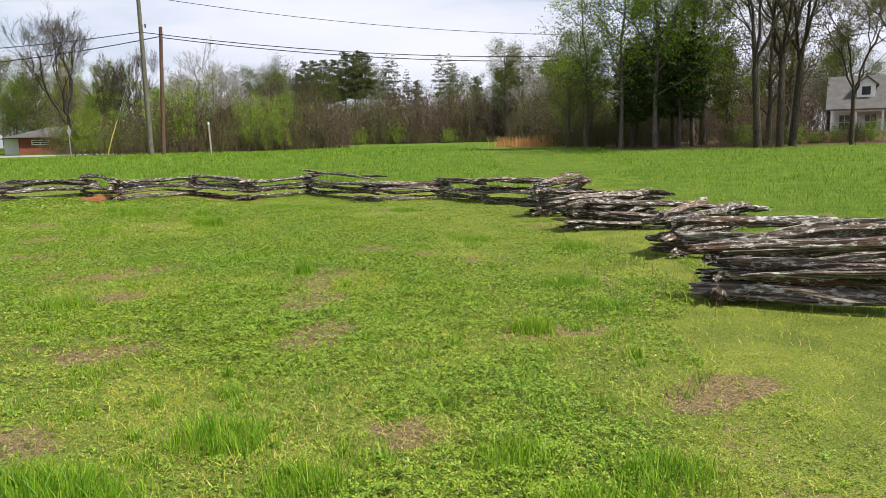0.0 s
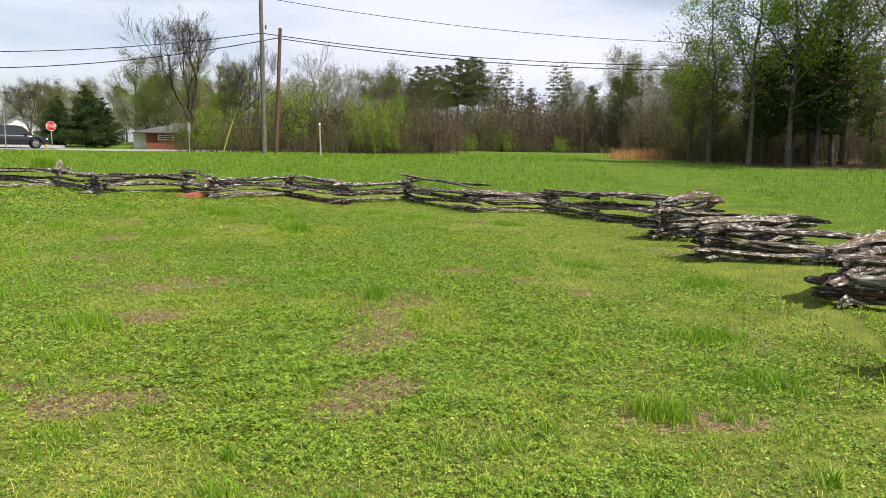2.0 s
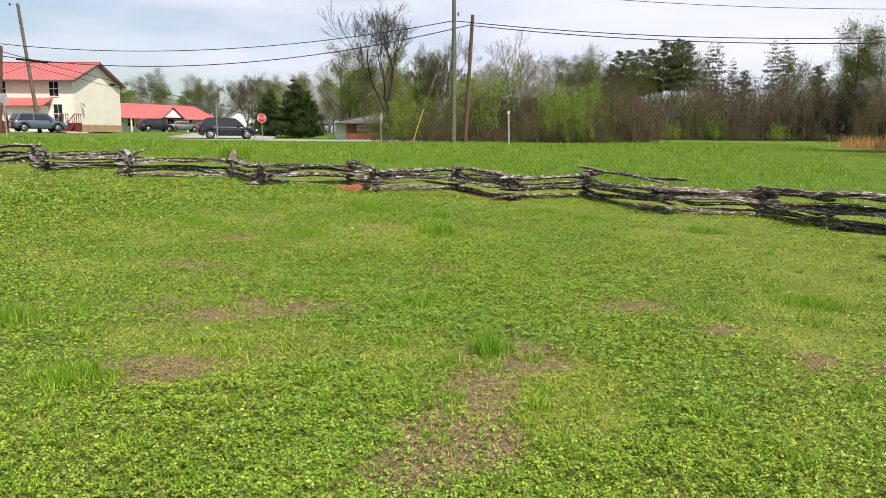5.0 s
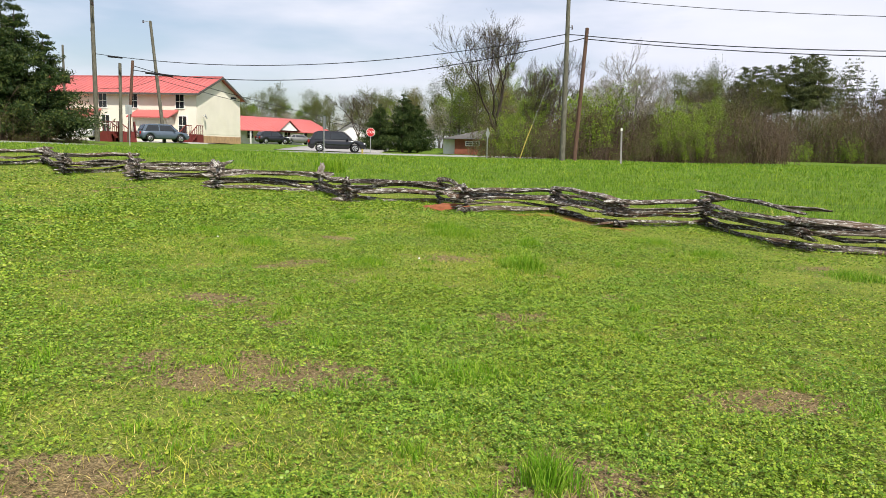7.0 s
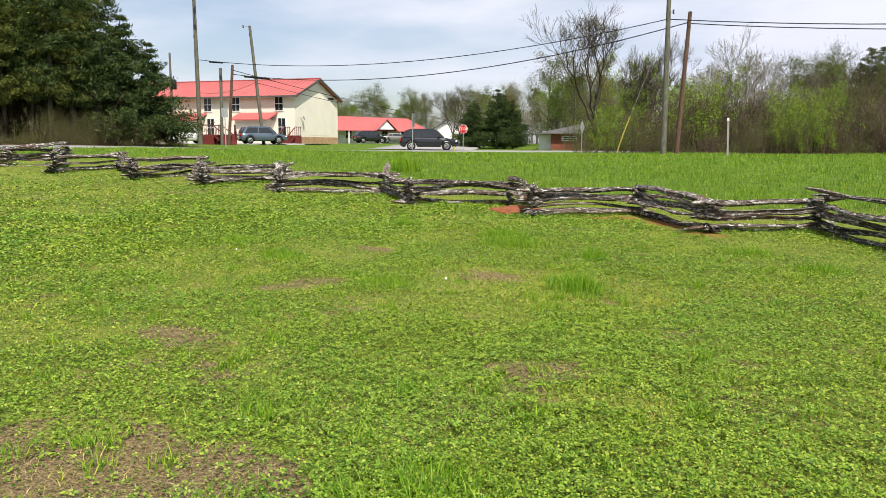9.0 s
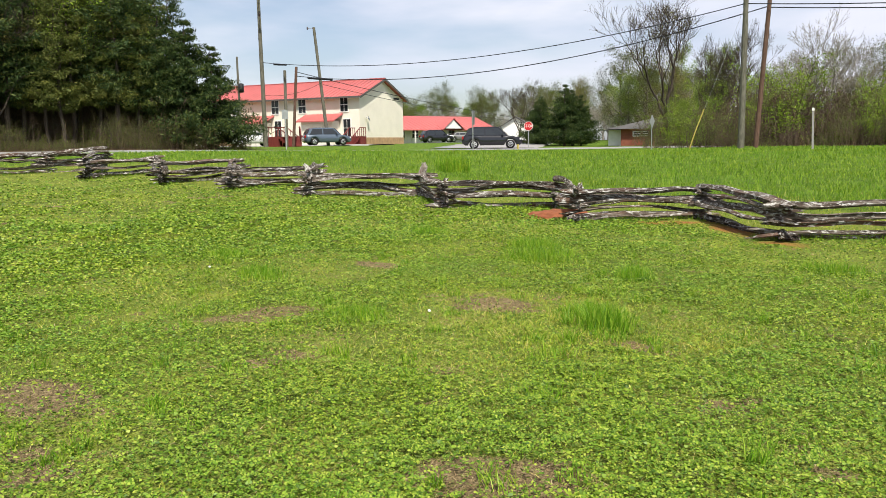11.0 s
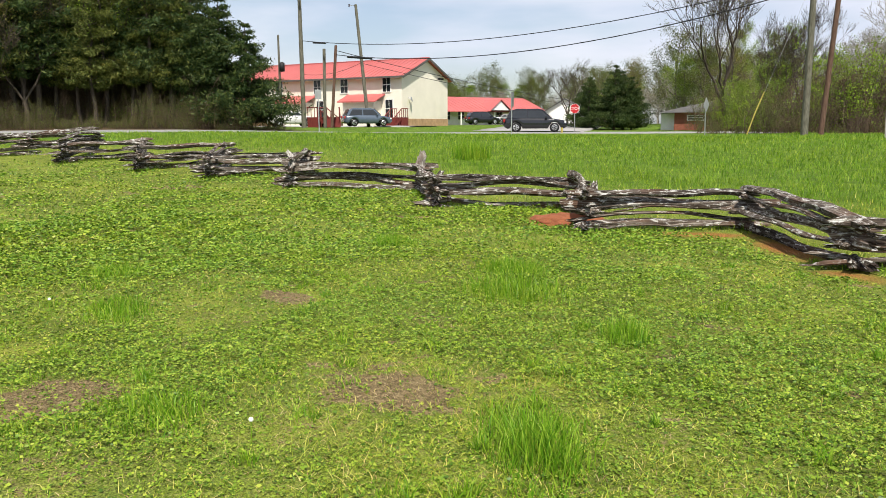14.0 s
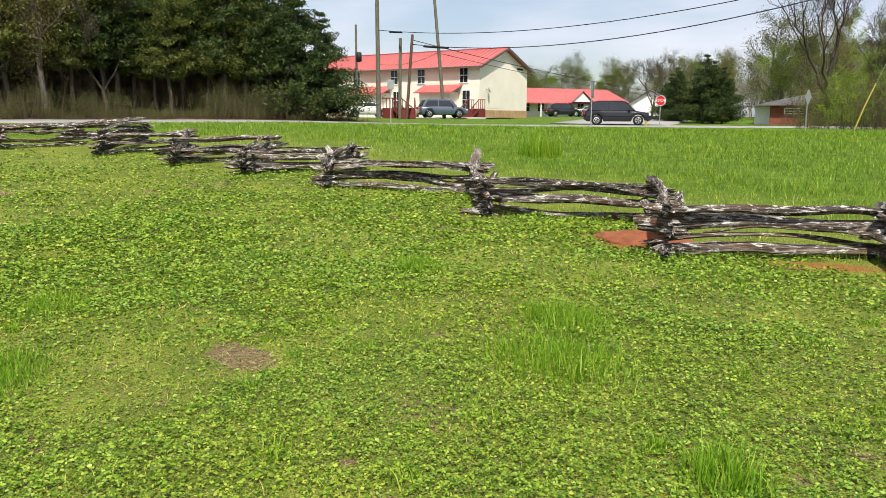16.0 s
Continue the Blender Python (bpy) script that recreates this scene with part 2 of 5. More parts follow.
M_CARWHITE = plain("white_car_paint", (0.65, 0.65, 0.64), 0.25, vary=0.04, spec=0.6)
M_TYRE = plain("tyre_rubber", (0.018, 0.018, 0.018), 0.9)
M_RIM = plain("alloy_rim", (0.55, 0.56, 0.57), 0.3, 0.8)
M_LAMP_CLEAR = plain("clear_lamp", (0.7, 0.7, 0.7), 0.15, spec=0.6)
M_LAMP_RED = plain("red_lamp", (0.35, 0.015, 0.012), 0.2, spec=0.6)
M_STEEL = plain("galvanised_steel", (0.38, 0.39, 0.39), 0.5, 0.6)
M_SIGNBACK = plain("sign_back", (0.33, 0.35, 0.35), 0.5, 0.4)
M_SIGNRED = plain("sign_red", (0.50, 0.02, 0.025), 0.45, vary=0.06)
M_YELLOW = plain("yellow_plastic", (0.45, 0.36, 0.08), 0.6)
M_CABLE = plain("black_cable", (0.015, 0.015, 0.016), 0.6)
M_ASPHALT = plain("asphalt", (0.26, 0.255, 0.245), 0.9, vary=0.2, scale=1.2, bump=0.3)
M_CONCRETE = plain("pale_concrete", (0.31, 0.30, 0.285), 0.9, vary=0.12, scale=0.8)
M_CERAMIC = plain("brown_ceramic", (0.10, 0.06, 0.05), 0.3)


# ---- building helpers ----
def ss(a, b, x):
    t = np.clip((x - a) / (b - a), 0, 1)
    return t * t * (3 - 2 * t)


def height(x, y):
    """The lie of the land: level lawn, rising a metre towards the road and the woods."""
    x, y = np.asarray(x, float), np.asarray(y, float)
    r = np.hypot(x, y - 4)
    z = 0.07 + 0.72 * ss(10, 43, r) + 0.004 * np.clip(r - 50, 0, 80)
    z = z + 0.34 * ss(11, 23, -x) * (1 - ss(25, 45, y)) + 0.4 * ss(44, 60, -x)
    z = z + 0.45 * ss(20, 38, x) * ss(44, 76, y)
    return z + 0.018 * np.sin(x * 1.3 + 0.7 * y) * np.cos(y * 0.9 - 0.4 * x) - 0.0


def gz(x, y):
    return float(height(x, y))


def mesh_from(name, verts, faces, material, smooth=False):
    me = bpy.data.meshes.new(name)
    verts = np.asarray(verts, np.float32)
    faces = np.asarray(faces, np.int32)
    k = faces.shape[1]
    me.vertices.add(len(verts))
    me.vertices.foreach_set("co", verts.ravel())
    me.loops.add(faces.size)
    me.loops.foreach_set("vertex_index", faces.ravel())
    me.polygons.add(len(faces))
    me.polygons.foreach_set("loop_start", np.arange(len(faces), dtype=np.int32) * k)
    if smooth:
        me.polygons.foreach_set("use_smooth", np.ones(len(faces), dtype=bool))
    me.update(calc_edges=True)
    me.materials.append(material)
    return me


def part(name, bm, material, parent=None, label="", smooth=False):
    """One mesh object from a bmesh or mesh, under a thing or a part."""
    if isinstance(bm, bmesh.types.BMesh):
        me = bpy.data.meshes.new(name)
        bmesh.ops.recalc_face_normals(bm, faces=bm.faces)
        bm.to_mesh(me)
        bm.free()
        me.materials.append(material)
        if smooth:
            for p in me.polygons:
                p.use_smooth = True
    else:
        me = bm
    ob = new(name, me)
    if parent is not None:
        ob.parent = parent
    if label:
        tagged(ob, label)
    return ob


def box(bm, x0, x1, y0, y1, z0, z1, m=None, bevel=0.0):
    vs = [bm.verts.new((x, y, z)) for z in (z0, z1) for x, y in ((x0, y0), (x1, y0), (x1, y1), (x0, y1))]
    fs = [bm.faces.new([vs[i] for i in f]) for f in ((3, 2, 1, 0), (4, 5, 6, 7), (0, 1, 5, 4), (1, 2, 6, 5), (2, 3, 7, 6), (3, 0, 4, 7))]
    if bevel:
        bmesh.ops.bevel(bm, geom=list({e for f in fs for e in f.edges}), offset=bevel, segments=2, affect='EDGES')
    if m is not None:
        bmesh.ops.transform(bm, matrix=m, verts=vs if not bevel else bm.verts[:])
    return vs


def boxpart(name, dims, material, parent, label="", bevel=0.0):
    bm = bmesh.new()
    box(bm, *dims, bevel=bevel)
    return part(name, bm, material, parent, label)


def prism(poly, y0, y1):
    """A solid from a polygon in x, z, drawn out along y."""
    bm = bmesh.new()
    a = [bm.verts.new((x, y0, z)) for x, z in poly]
    b = [bm.verts.new((x, y1, z)) for x, z in poly]
    n = len(poly)
    bm.faces.new(a)
    bm.faces.new(b[::-1])
    for i in range(n):
        bm.faces.new((a[i], b[i], b[(i + 1) % n], a[(i + 1) % n]))
    return bm


def tube(points, radii, sides=6, wob=0.0, rng=None):
    """Vertices and quads of a tapered tube along points."""
    pts = np.asarray(points, float)
    n = len(pts)
    d = np.gradient(pts, axis=0)
    d /= np.linalg.norm(d, axis=1)[:, None] + 1e-9
    ref = np.where(np.abs(d[:, 2:3]) > 0.9, np.array([[1.0, 0, 0]]), np.array([[0, 0, 1.0]]))
    u = np.cross(d, ref)
    u /= np.linalg.norm(u, axis=1)[:, None] + 1e-9
    w = np.cross(d, u)
    a = np.arange(sides) / sides * 2 * np.pi
    r = np.asarray(radii, float)[:, None] * np.ones((1, sides))
    if wob and rng is not None:
        r = r * (1 + rng.uniform(-wob, wob, r.shape))
    v = pts[:, None] + r[..., None] * (np.cos(a)[None, :, None] * u[:, None] + np.sin(a)[None, :, None] * w[:, None])
    i = np.arange(n - 1)[:, None] * sides
    j = np.arange(sides)[None]
    f = np.stack([i + j, i + (j + 1) % sides, i + sides + (j + 1) % sides, i + sides + j], -1).reshape(-1, 4)
    return v.reshape(-1, 3), f


def join(pieces):
    vs, fs, o = [], [], 0
    for v, f in pieces:
        vs.append(v)
        fs.append(f + o)
        o += len(v)
    return np.concatenate(vs), np.concatenate(fs)


def cards(centres, size, rng, up=0.3, aspect=0.6):
    """Small leaf quads of any turn round the centres (a folded diamond each)."""
    c = np.asarray(centres, float)
    n = len(c)
    s = np.broadcast_to(size, (n,)) * rng.uniform(0.6, 1.4, n)
    d = rng.normal(size=(n, 3))
    d[:, 2] += up
    d /= np.linalg.norm(d, axis=1)[:, None]
    e = np.cross(d, rng.normal(size=(n, 3)))
    e /= np.linalg.norm(e, axis=1)[:, None] + 1e-9
    a, b = d * s[:, None] * 0.5, e * s[:, None] * 0.5 * aspect
    v = np.stack([c - a, c + b, c + a, c - b], 1).reshape(-1, 3)
    f = np.arange(4 * n).reshape(n, 4)
    return v, f


def blades(xy, h, width, rng, lean=0.5, base=None):
    """Tapered grass blades of two segments, rooted in the ground."""
    n = len(xy)
    z = height(xy[:, 0], xy[:, 1]) if base is None else base
    p = np.column_stack([xy, z - 0.005])
    a = rng.uniform(0, 2 * np.pi, n)
    side = np.column_stack([np.cos(a), np.sin(a), np.zeros(n)]) * (np.broadcast_to(width, (n,)) * rng.uniform(0.7, 1.3, n))[:, None] * 0.5
    la = rng.uniform(0, 2 * np.pi, n)
    hh = np.broadcast_to(h, (n,)) * rng.uniform(0.55, 1.35, n)
    k = rng.uniform(0.1, 1.0, n) * lean * hh
    off = np.column_stack([np.cos(la) * k, np.sin(la) * k, np.zeros(n)])
    mid = p + off * 0.35 + np.column_stack([np.zeros((n, 2)), hh * 0.6])
    tip = p + off + np.column_stack([np.zeros((n, 2)), hh])
    v = np.stack([p - side, p + side, mid + side * 0.7, mid - side * 0.7, tip + side * 0.06, tip - side * 0.06], 1).reshape(-1, 3)
    o = np.arange(n)[:, None] * 6
    f = np.concatenate([o + np.array([[0, 1, 2, 3]]), o + np.array([[3, 2, 4, 5]])], 0)
    return v, f


# ---- ground ----
LATTICE = np.random.default_rng(9).uniform(0, 1, (256, 256))


def lumps(x, y, scale, seed=0):
    """Smooth random values from 0 to 1 over the plan, scale bumps to the metre."""
    x, y = np.asarray(x, float) * scale + 31.7 * seed + 97, np.asarray(y, float) * scale + 17.3 * seed + 61
    i, j = np.floor(x).astype(int), np.floor(y).astype(int)
    u, v = x - i, y - j
    u, v = u * u * (3 - 2 * u), v * v * (3 - 2 * v)
    a, b = LATTICE[i & 255, j & 255], LATTICE[(i + 1) & 255, j & 255]
    c, d = LATTICE[i & 255, (j + 1) & 255], LATTICE[(i + 1) & 255, (j + 1) & 255]
    return (a * (1 - u) + b * u) * (1 - v) + (c * (1 - u) + d * u) * v


def cloudy(x, y, scale, seed=0):
    return 0.55 * lumps(x, y, scale, seed) + 0.29 * lumps(x, y, scale * 2.1, seed + 1) + 0.16 * lumps(x, y, scale * 4.6, seed + 2)


BARE = [(-3.7, 8.3, 0.95, 0.45, 25), (-3.2, 6.8, 0.55, 0.35, 40), (-1.4, 8.2, 0.5, 0.35, 0), (-1.35, 7.3, 0.75, 0.3, 80), (-1.05, 5.2, 0.55, 0.3, 60),
        (-1.2, 6.5, 0.55, 0.25, 70), (-0.3, 3.6, 0.5, 0.25, 10), (-2.3, 5.0, 0.5, 0.25, 30), (0.9, 5.3, 0.45, 0.2, 0), (-3.66, 12.7, 0.35, 0.2, 0), (-5.2, 13.0, 0.6, 0.3, 20),
        (-6.3, 11.4, 0.5, 0.3, 60), (-0.9, 9.6, 0.5, 0.25, 30), (-5.4, 9.6, 0.45, 0.25, 10), (-3.0, 10.6, 0.4, 0.22, 50), (-7.4, 13.6, 0.5, 0.2, 15), (1.5, 3.9, 0.5, 0.25, 40), (-2.2, 3.4, 0.4, 0.3, 0)]
CLAY = [(-8.6, 18.4, 0.75, 0.35, 0), (-6.9, 18.9, 0.7, 0.22, 35), (-5.7, 18.7, 0.7, 0.22, -40), (-4.6, 17.8, 0.4, 0.18, 0)]


def blot(x, y, spots):
    x, y = np.asarray(x, float), np.asarray(y, float)
    r = np.zeros_like(x)
    wob = 1.7 * (cloudy(x, y, 2.6, 5) - 0.5)
    for cx, cy, a, b, rot in spots:
        c, s = math.cos(radians(rot)), math.sin(radians(rot))
        u, v = ((x - cx) * c + (y - cy) * s) / a, (-(x - cx) * s + (y - cy) * c) / b
        r = np.maximum(r, 1 - ss(0.25, 1.35, np.hypot(u, v) + wob))
    return r


def thin(x, y):
    """Small worn spots all over the lawn, besides the large bare ones."""
    x, y = np.asarray(x, float), np.asarray(y, float)
    spots = ss(0.62, 0.78, cloudy(x, y, 0.9, 11)) * 0.40 + ss(0.64, 0.80, cloudy(x, y, 3.3, 21)) * 0.5
    return np.maximum(blot(x, y, BARE) * 0.84, spots) * (1 - ss(17, 19, y))


def sheet(xs, ys, name):
    X, Y = np.meshgrid(xs, ys)
    Z = height(X, Y)
    v = np.column_stack([X.ravel(), Y.ravel(), Z.ravel()])
    nx = len(xs)
    i = (np.arange(len(ys) - 1)[:, None] * nx + np.arange(nx - 1)[None]).ravel()
    me = mesh_from(name, v, np.stack([i, i + 1, i + nx + 1, i + nx], 1), M_TURF, True)
    col = np.zeros((len(v), 4), np.float32)
    col[:, 0] = thin(v[:, 0], v[:, 1])
    col[:, 1] = blot(v[:, 0], v[:, 1], CLAY)
    wood = np.maximum(ss(36, 40, v[:, 1]) * ss(8, 13, v[:, 0]), ss(47, 50, -v[:, 0]) * (1 - ss(36, 40, v[:, 1])))
    col[:, 2] = np.maximum(wood, ss(58, 64, v[:, 1]) * ss(-34, -26, v[:, 0]) * (1 - ss(-19, -12, v[:, 0])))
    col[:, 0] *= 0.9
    col[:, 1] *= 0.75
    col[:, 3] = ss(19, 24, v[:, 1]) + (1 - ss(19, 24, v[:, 1])) * np.maximum(ss(3, 5, v[:, 0]), ss(24, 30, -v[:, 0]))
    a = me.color_attributes.new("cover", 'FLOAT_COLOR', 'POINT')
    a.data.foreach_set("color", col.ravel())
    return me


def axis(lo, hi, fine_lo, fine_hi, step):
    out, x, d = [], fine_hi, step
    core = list(np.arange(fine_lo, fine_hi + 1e-6, step))
    while x < hi:
        d *= 1.25
        x += d
        out.append(min(x, hi))
    left, x, d = [], fine_lo, step
    while x > lo:
        d *= 1.25
        x -= d
        left.append(max(x, lo))
    return np.array(left[::-1] + core + out)


ground = part("ground", sheet(axis(-1500, 1500, -24, 9, 0.12), axis(-1500, 1500, -1, 24, 0.12), "ground"), M_TURF)
tagged(ground, "patchy green lawn and meadow with bare earth spots", "ground", kind="structure")

# ---- split-rail fence ----
JOINTS = [(5.6, 4.7), (2.3, 6.2), (5.2, 7.4), (2.7, 8.6), (4.5, 11.1), (2.05, 11.1), (3.5, 12.8), (1.75, 13.4), (2.75, 15.1), (0.8, 16.1), (-0.05, 17.2), (-1.7, 17.1), (-3.45, 19.1), (-4.8, 18.1),
          (-6.7, 19.7), (-8.0, 18.15), (-9.55, 19.7), (-11.2, 18.3), (-13.0, 19.4), (-14.75, 17.7), (-16.4, 18.9), (-16.8, 16.9), (-18.9, 18.2), (-18.6, 16.1), (-21.2, 17.1), (-21.0, 15.2), (-23.8, 16.7), (-23.5, 15.0), (-23.1, 13.4), (-26.4, 12.8)]
HIGH = [0.74, 0.52, 0.44, 0.54, 0.42, 0.58, 0.60, 0.66, 0.64, 0.60, 0.58, 0.58, 0.64, 0.54, 0.56, 0.62, 0.57, 0.57, 0.60, 0.60] + [0.58] * 12
fence = new("split_rail_fence")
tagged(fence, "low zigzag fence of stacked weathered grey split rails", "fence")


def rail(p, q, radius, rng, parent=None, name="rail", material=None, bow=0.03, sides=9, segs=22):
    """One split rail from p to q: an uneven wedge of wood, bent, cracked and tapered."""
    p, q = Vector(p), Vector(q)
    length = (q - p).length
    x = np.linspace(0, length, segs)
    t = x / length
    cy = bow * np.sin(t * np.pi * rng.uniform(0.7, 2.2) + rng.uniform(0, 6)) + 0.012 * np.sin(t * 17 + rng.uniform(0, 6))
    cz = bow * np.sin(t * np.pi * rng.uniform(0.7, 2.0) + rng.uniform(0, 6)) + 0.010 * np.sin(t * 13 + rng.uniform(0, 6))
    cy -= cy[0] + (cy[-1] - cy[0]) * t
    cz -= cz[0] + (cz[-1] - cz[0]) * t
    a = np.sort(rng.uniform(0, 2 * np.pi, sides) * 0.35 + np.arange(sides) / sides * 2 * np.pi * 0.9)
    prof = rng.uniform(0.62, 1.15, sides)
    flat = rng.uniform(0.62, 0.95)
    r = radius * prof[None] * (1 + 0.10 * np.sin(t * rng.uniform(4, 12) + rng.uniform(0, 6)))[:, None] * (1 + rng.uniform(-0.09, 0.09, (segs, sides)))
    end = np.minimum(np.minimum(t, 1 - t) / 0.05, 1) ** 0.5
    r *= (rng.uniform(0.45, 0.8) + (1 - 0.6) * end)[:, None] * np.linspace(rng.uniform(0.8, 1.1), rng.uniform(0.75, 1.1), segs)[:, None] * 1.08
    twist = rng.uniform(-0.9, 0.9) * t
    aa = a[None] + twist[:, None]
    jag = np.zeros((segs, sides))
    jag[0], jag[-1] = rng.uniform(-0.10, 0.05, sides), rng.uniform(-0.05, 0.10, sides)
    v = np.stack([x[:, None] + jag, cy[:, None] + np.cos(aa) * r, cz[:, None] + np.sin(aa) * r * flat], -1).reshape(-1, 3)
    i = np.arange(segs - 1)[:, None] * sides
    j = np.arange(sides)[None]
    f = np.stack([i + j, i + sides + j, i + sides + (j + 1) % sides, i + (j + 1) % sides], -1).reshape(-1, 4)
    c0, c1 = len(v), len(v) + 1
    v = np.vstack([v, [[0.02, cy[0], cz[0]], [length - 0.02, cy[-1], cz[-1]]]])
    tri = [(c0, k, (k + 1) % sides, (k + 1) % sides) for k in range(sides)]
    o = (segs - 1) * sides
    tri += [(c1, o + (k + 1) % sides, o + k, o + k) for k in range(sides)]
    me = bpy.data.meshes.new(name)
    me.from_pydata(v.tolist(), [], f.tolist() + [list(dict.fromkeys(k)) for k in tri])
    me.materials.append(material or M_RAIL)
    ob = part(name, me, None, parent)
    d = (q - p).normalized()
    ob.matrix_basis = Matrix.Translation(p) @ d.to_track_quat('X', 'Z').to_matrix().to_4x4()
    return ob


def build_fence():
    rng = np.random.default_rng(11)
    n = len(JOINTS)
    for i in range(n - 1):
        (ax, ay), (bx, by) = JOINTS[i], JOINTS[i + 1]
        d = Vector((bx - ax, by - ay, 0))
        long = d.length
        d.normalize()
        side = Vector((-d.y, d.x, 0))
        step = 0.175
        count = 5 if i > 9 else 6 if i < 1 else 5
        for k in range(count):
            f = (k + (0.5 if i % 2 else 0.0) + 0.15) / (count + 0.35)
            ha, hb = HIGH[i] * f + rng.uniform(-0.03, 0.03), HIGH[i + 1] * f + rng.uniform(-0.03, 0.03)
            rad = rng.uniform(0.044, 0.078) * (1.05 if i < 9 else 1.0) * (0.95 if long < 2.2 else 1.05)
            if i < 9:
                ha, hb = ha + rng.uniform(-0.05, 0.05), hb + rng.uniform(-0.05, 0.05)
            ha, hb = max(ha, rad * 0.8), max(hb, rad * 0.8)
            if i > 9 and k in (1, 3) and rng.random() < 0.22:
                continue
            oa, ob_ = (rng.uniform(0.02, 0.14), rng.uniform(0.02, 0.14)) if i < 2 else (rng.uniform(0.10, 0.42), rng.uniform(0.10, 0.42))
            ja, jb = rng.uniform(-0.06, 0.06), rng.uniform(-0.06, 0.06)
            p = Vector((ax, ay, gz(ax, ay) + ha)) - d * oa + side * ja
            q = Vector((bx, by, gz(bx, by) + hb)) + d * ob_ + side * jb
            rail(p, q, rad, rng, fence, bow=rng.uniform(0.015, 0.07))
            if rng.random() < 0.3:
                w = side * rng.choice([-1, 1]) * rng.uniform(0.09, 0.16)
                rail(p + w + d * rng.uniform(-0.2, 0.5) - Vector((0, 0, rng.uniform(0.0, 0.05))), q + w - d * rng.uniform(0.1, 0.7) - Vector((0, 0, rng.uniform(0, 0.05))), rad * rng.uniform(0.5, 0.8), rng, fence, bow=0.05)
        # short splits and chocks in the joint
        for k in range(3 if i else 0):
            ang = rng.uniform(0, 6.28)
            e = Vector((math.cos(ang), math.sin(ang), rng.uniform(-0.08, 0.08))) * rng.uniform(0.12, 0.24)
            c = Vector((ax, ay, gz(ax, ay) + HIGH[i] * (0.12 + 0.3 * k)))
            rail(c - e, c + e, rng.uniform(0.035, 0.06), rng, fence, "chock", bow=0.01, segs=8)


build_fence()
_r = np.random.default_rng(5)


def prop(x, y, z0, dx, dy, dz, r, label, material):
    z = gz(x, y)
    ob = rail((x, y, z + z0), (x + dx, y + dy, z + z0 + dz), r, _r, fence, "prop", material, 0.02, segs=12)
    tagged(ob, label)


prop(-12.92, 19.42, 0.12, -0.04, 0.03, 0.58, 0.085, "upright pale grey stub", M_STUB)
prop(-14.6, 17.6, 0.44, -0.40, 0.16, 0.22, 0.055, "pale crossed stub", M_STUB)
prop(-14.95, 17.65, 0.42, 0.50, 0.2, 0.22, 0.05, "pale crossed stub", M_STUB)
prop(-8.05, 18.2, 0.34, -0.35, 0.6, 0.20, 0.045, "leaning split", M_RAIL)
prop(-11.3, 18.4, 0.32, -0.2, 0.3, 0.18, 0.045, "leaning split", M_RAIL)
prop(2.5, 8.5, 0.50, 0.95, 1.25, 0.06, 0.07, "thick split laid across", M_RAIL)
prop(1.8, 13.5, 0.60, 0.95, 1.5, 0.08, 0.06, "split laid across", M_RAIL)
prop(2.1, 6.2, 0.47, 2.6, -0.95, 0.26, 0.06, "split laid slanting on top", M_RAIL)
prop(-23.3, 15.1, 0.53, -0.4, 1.6, 0.14, 0.07, "raised top split", M_RAIL)
prop(-3.6, 19.0, 0.66, 2.2, -1.0, -0.16, 0.06, "dark top split with raised end", M_RAIL)


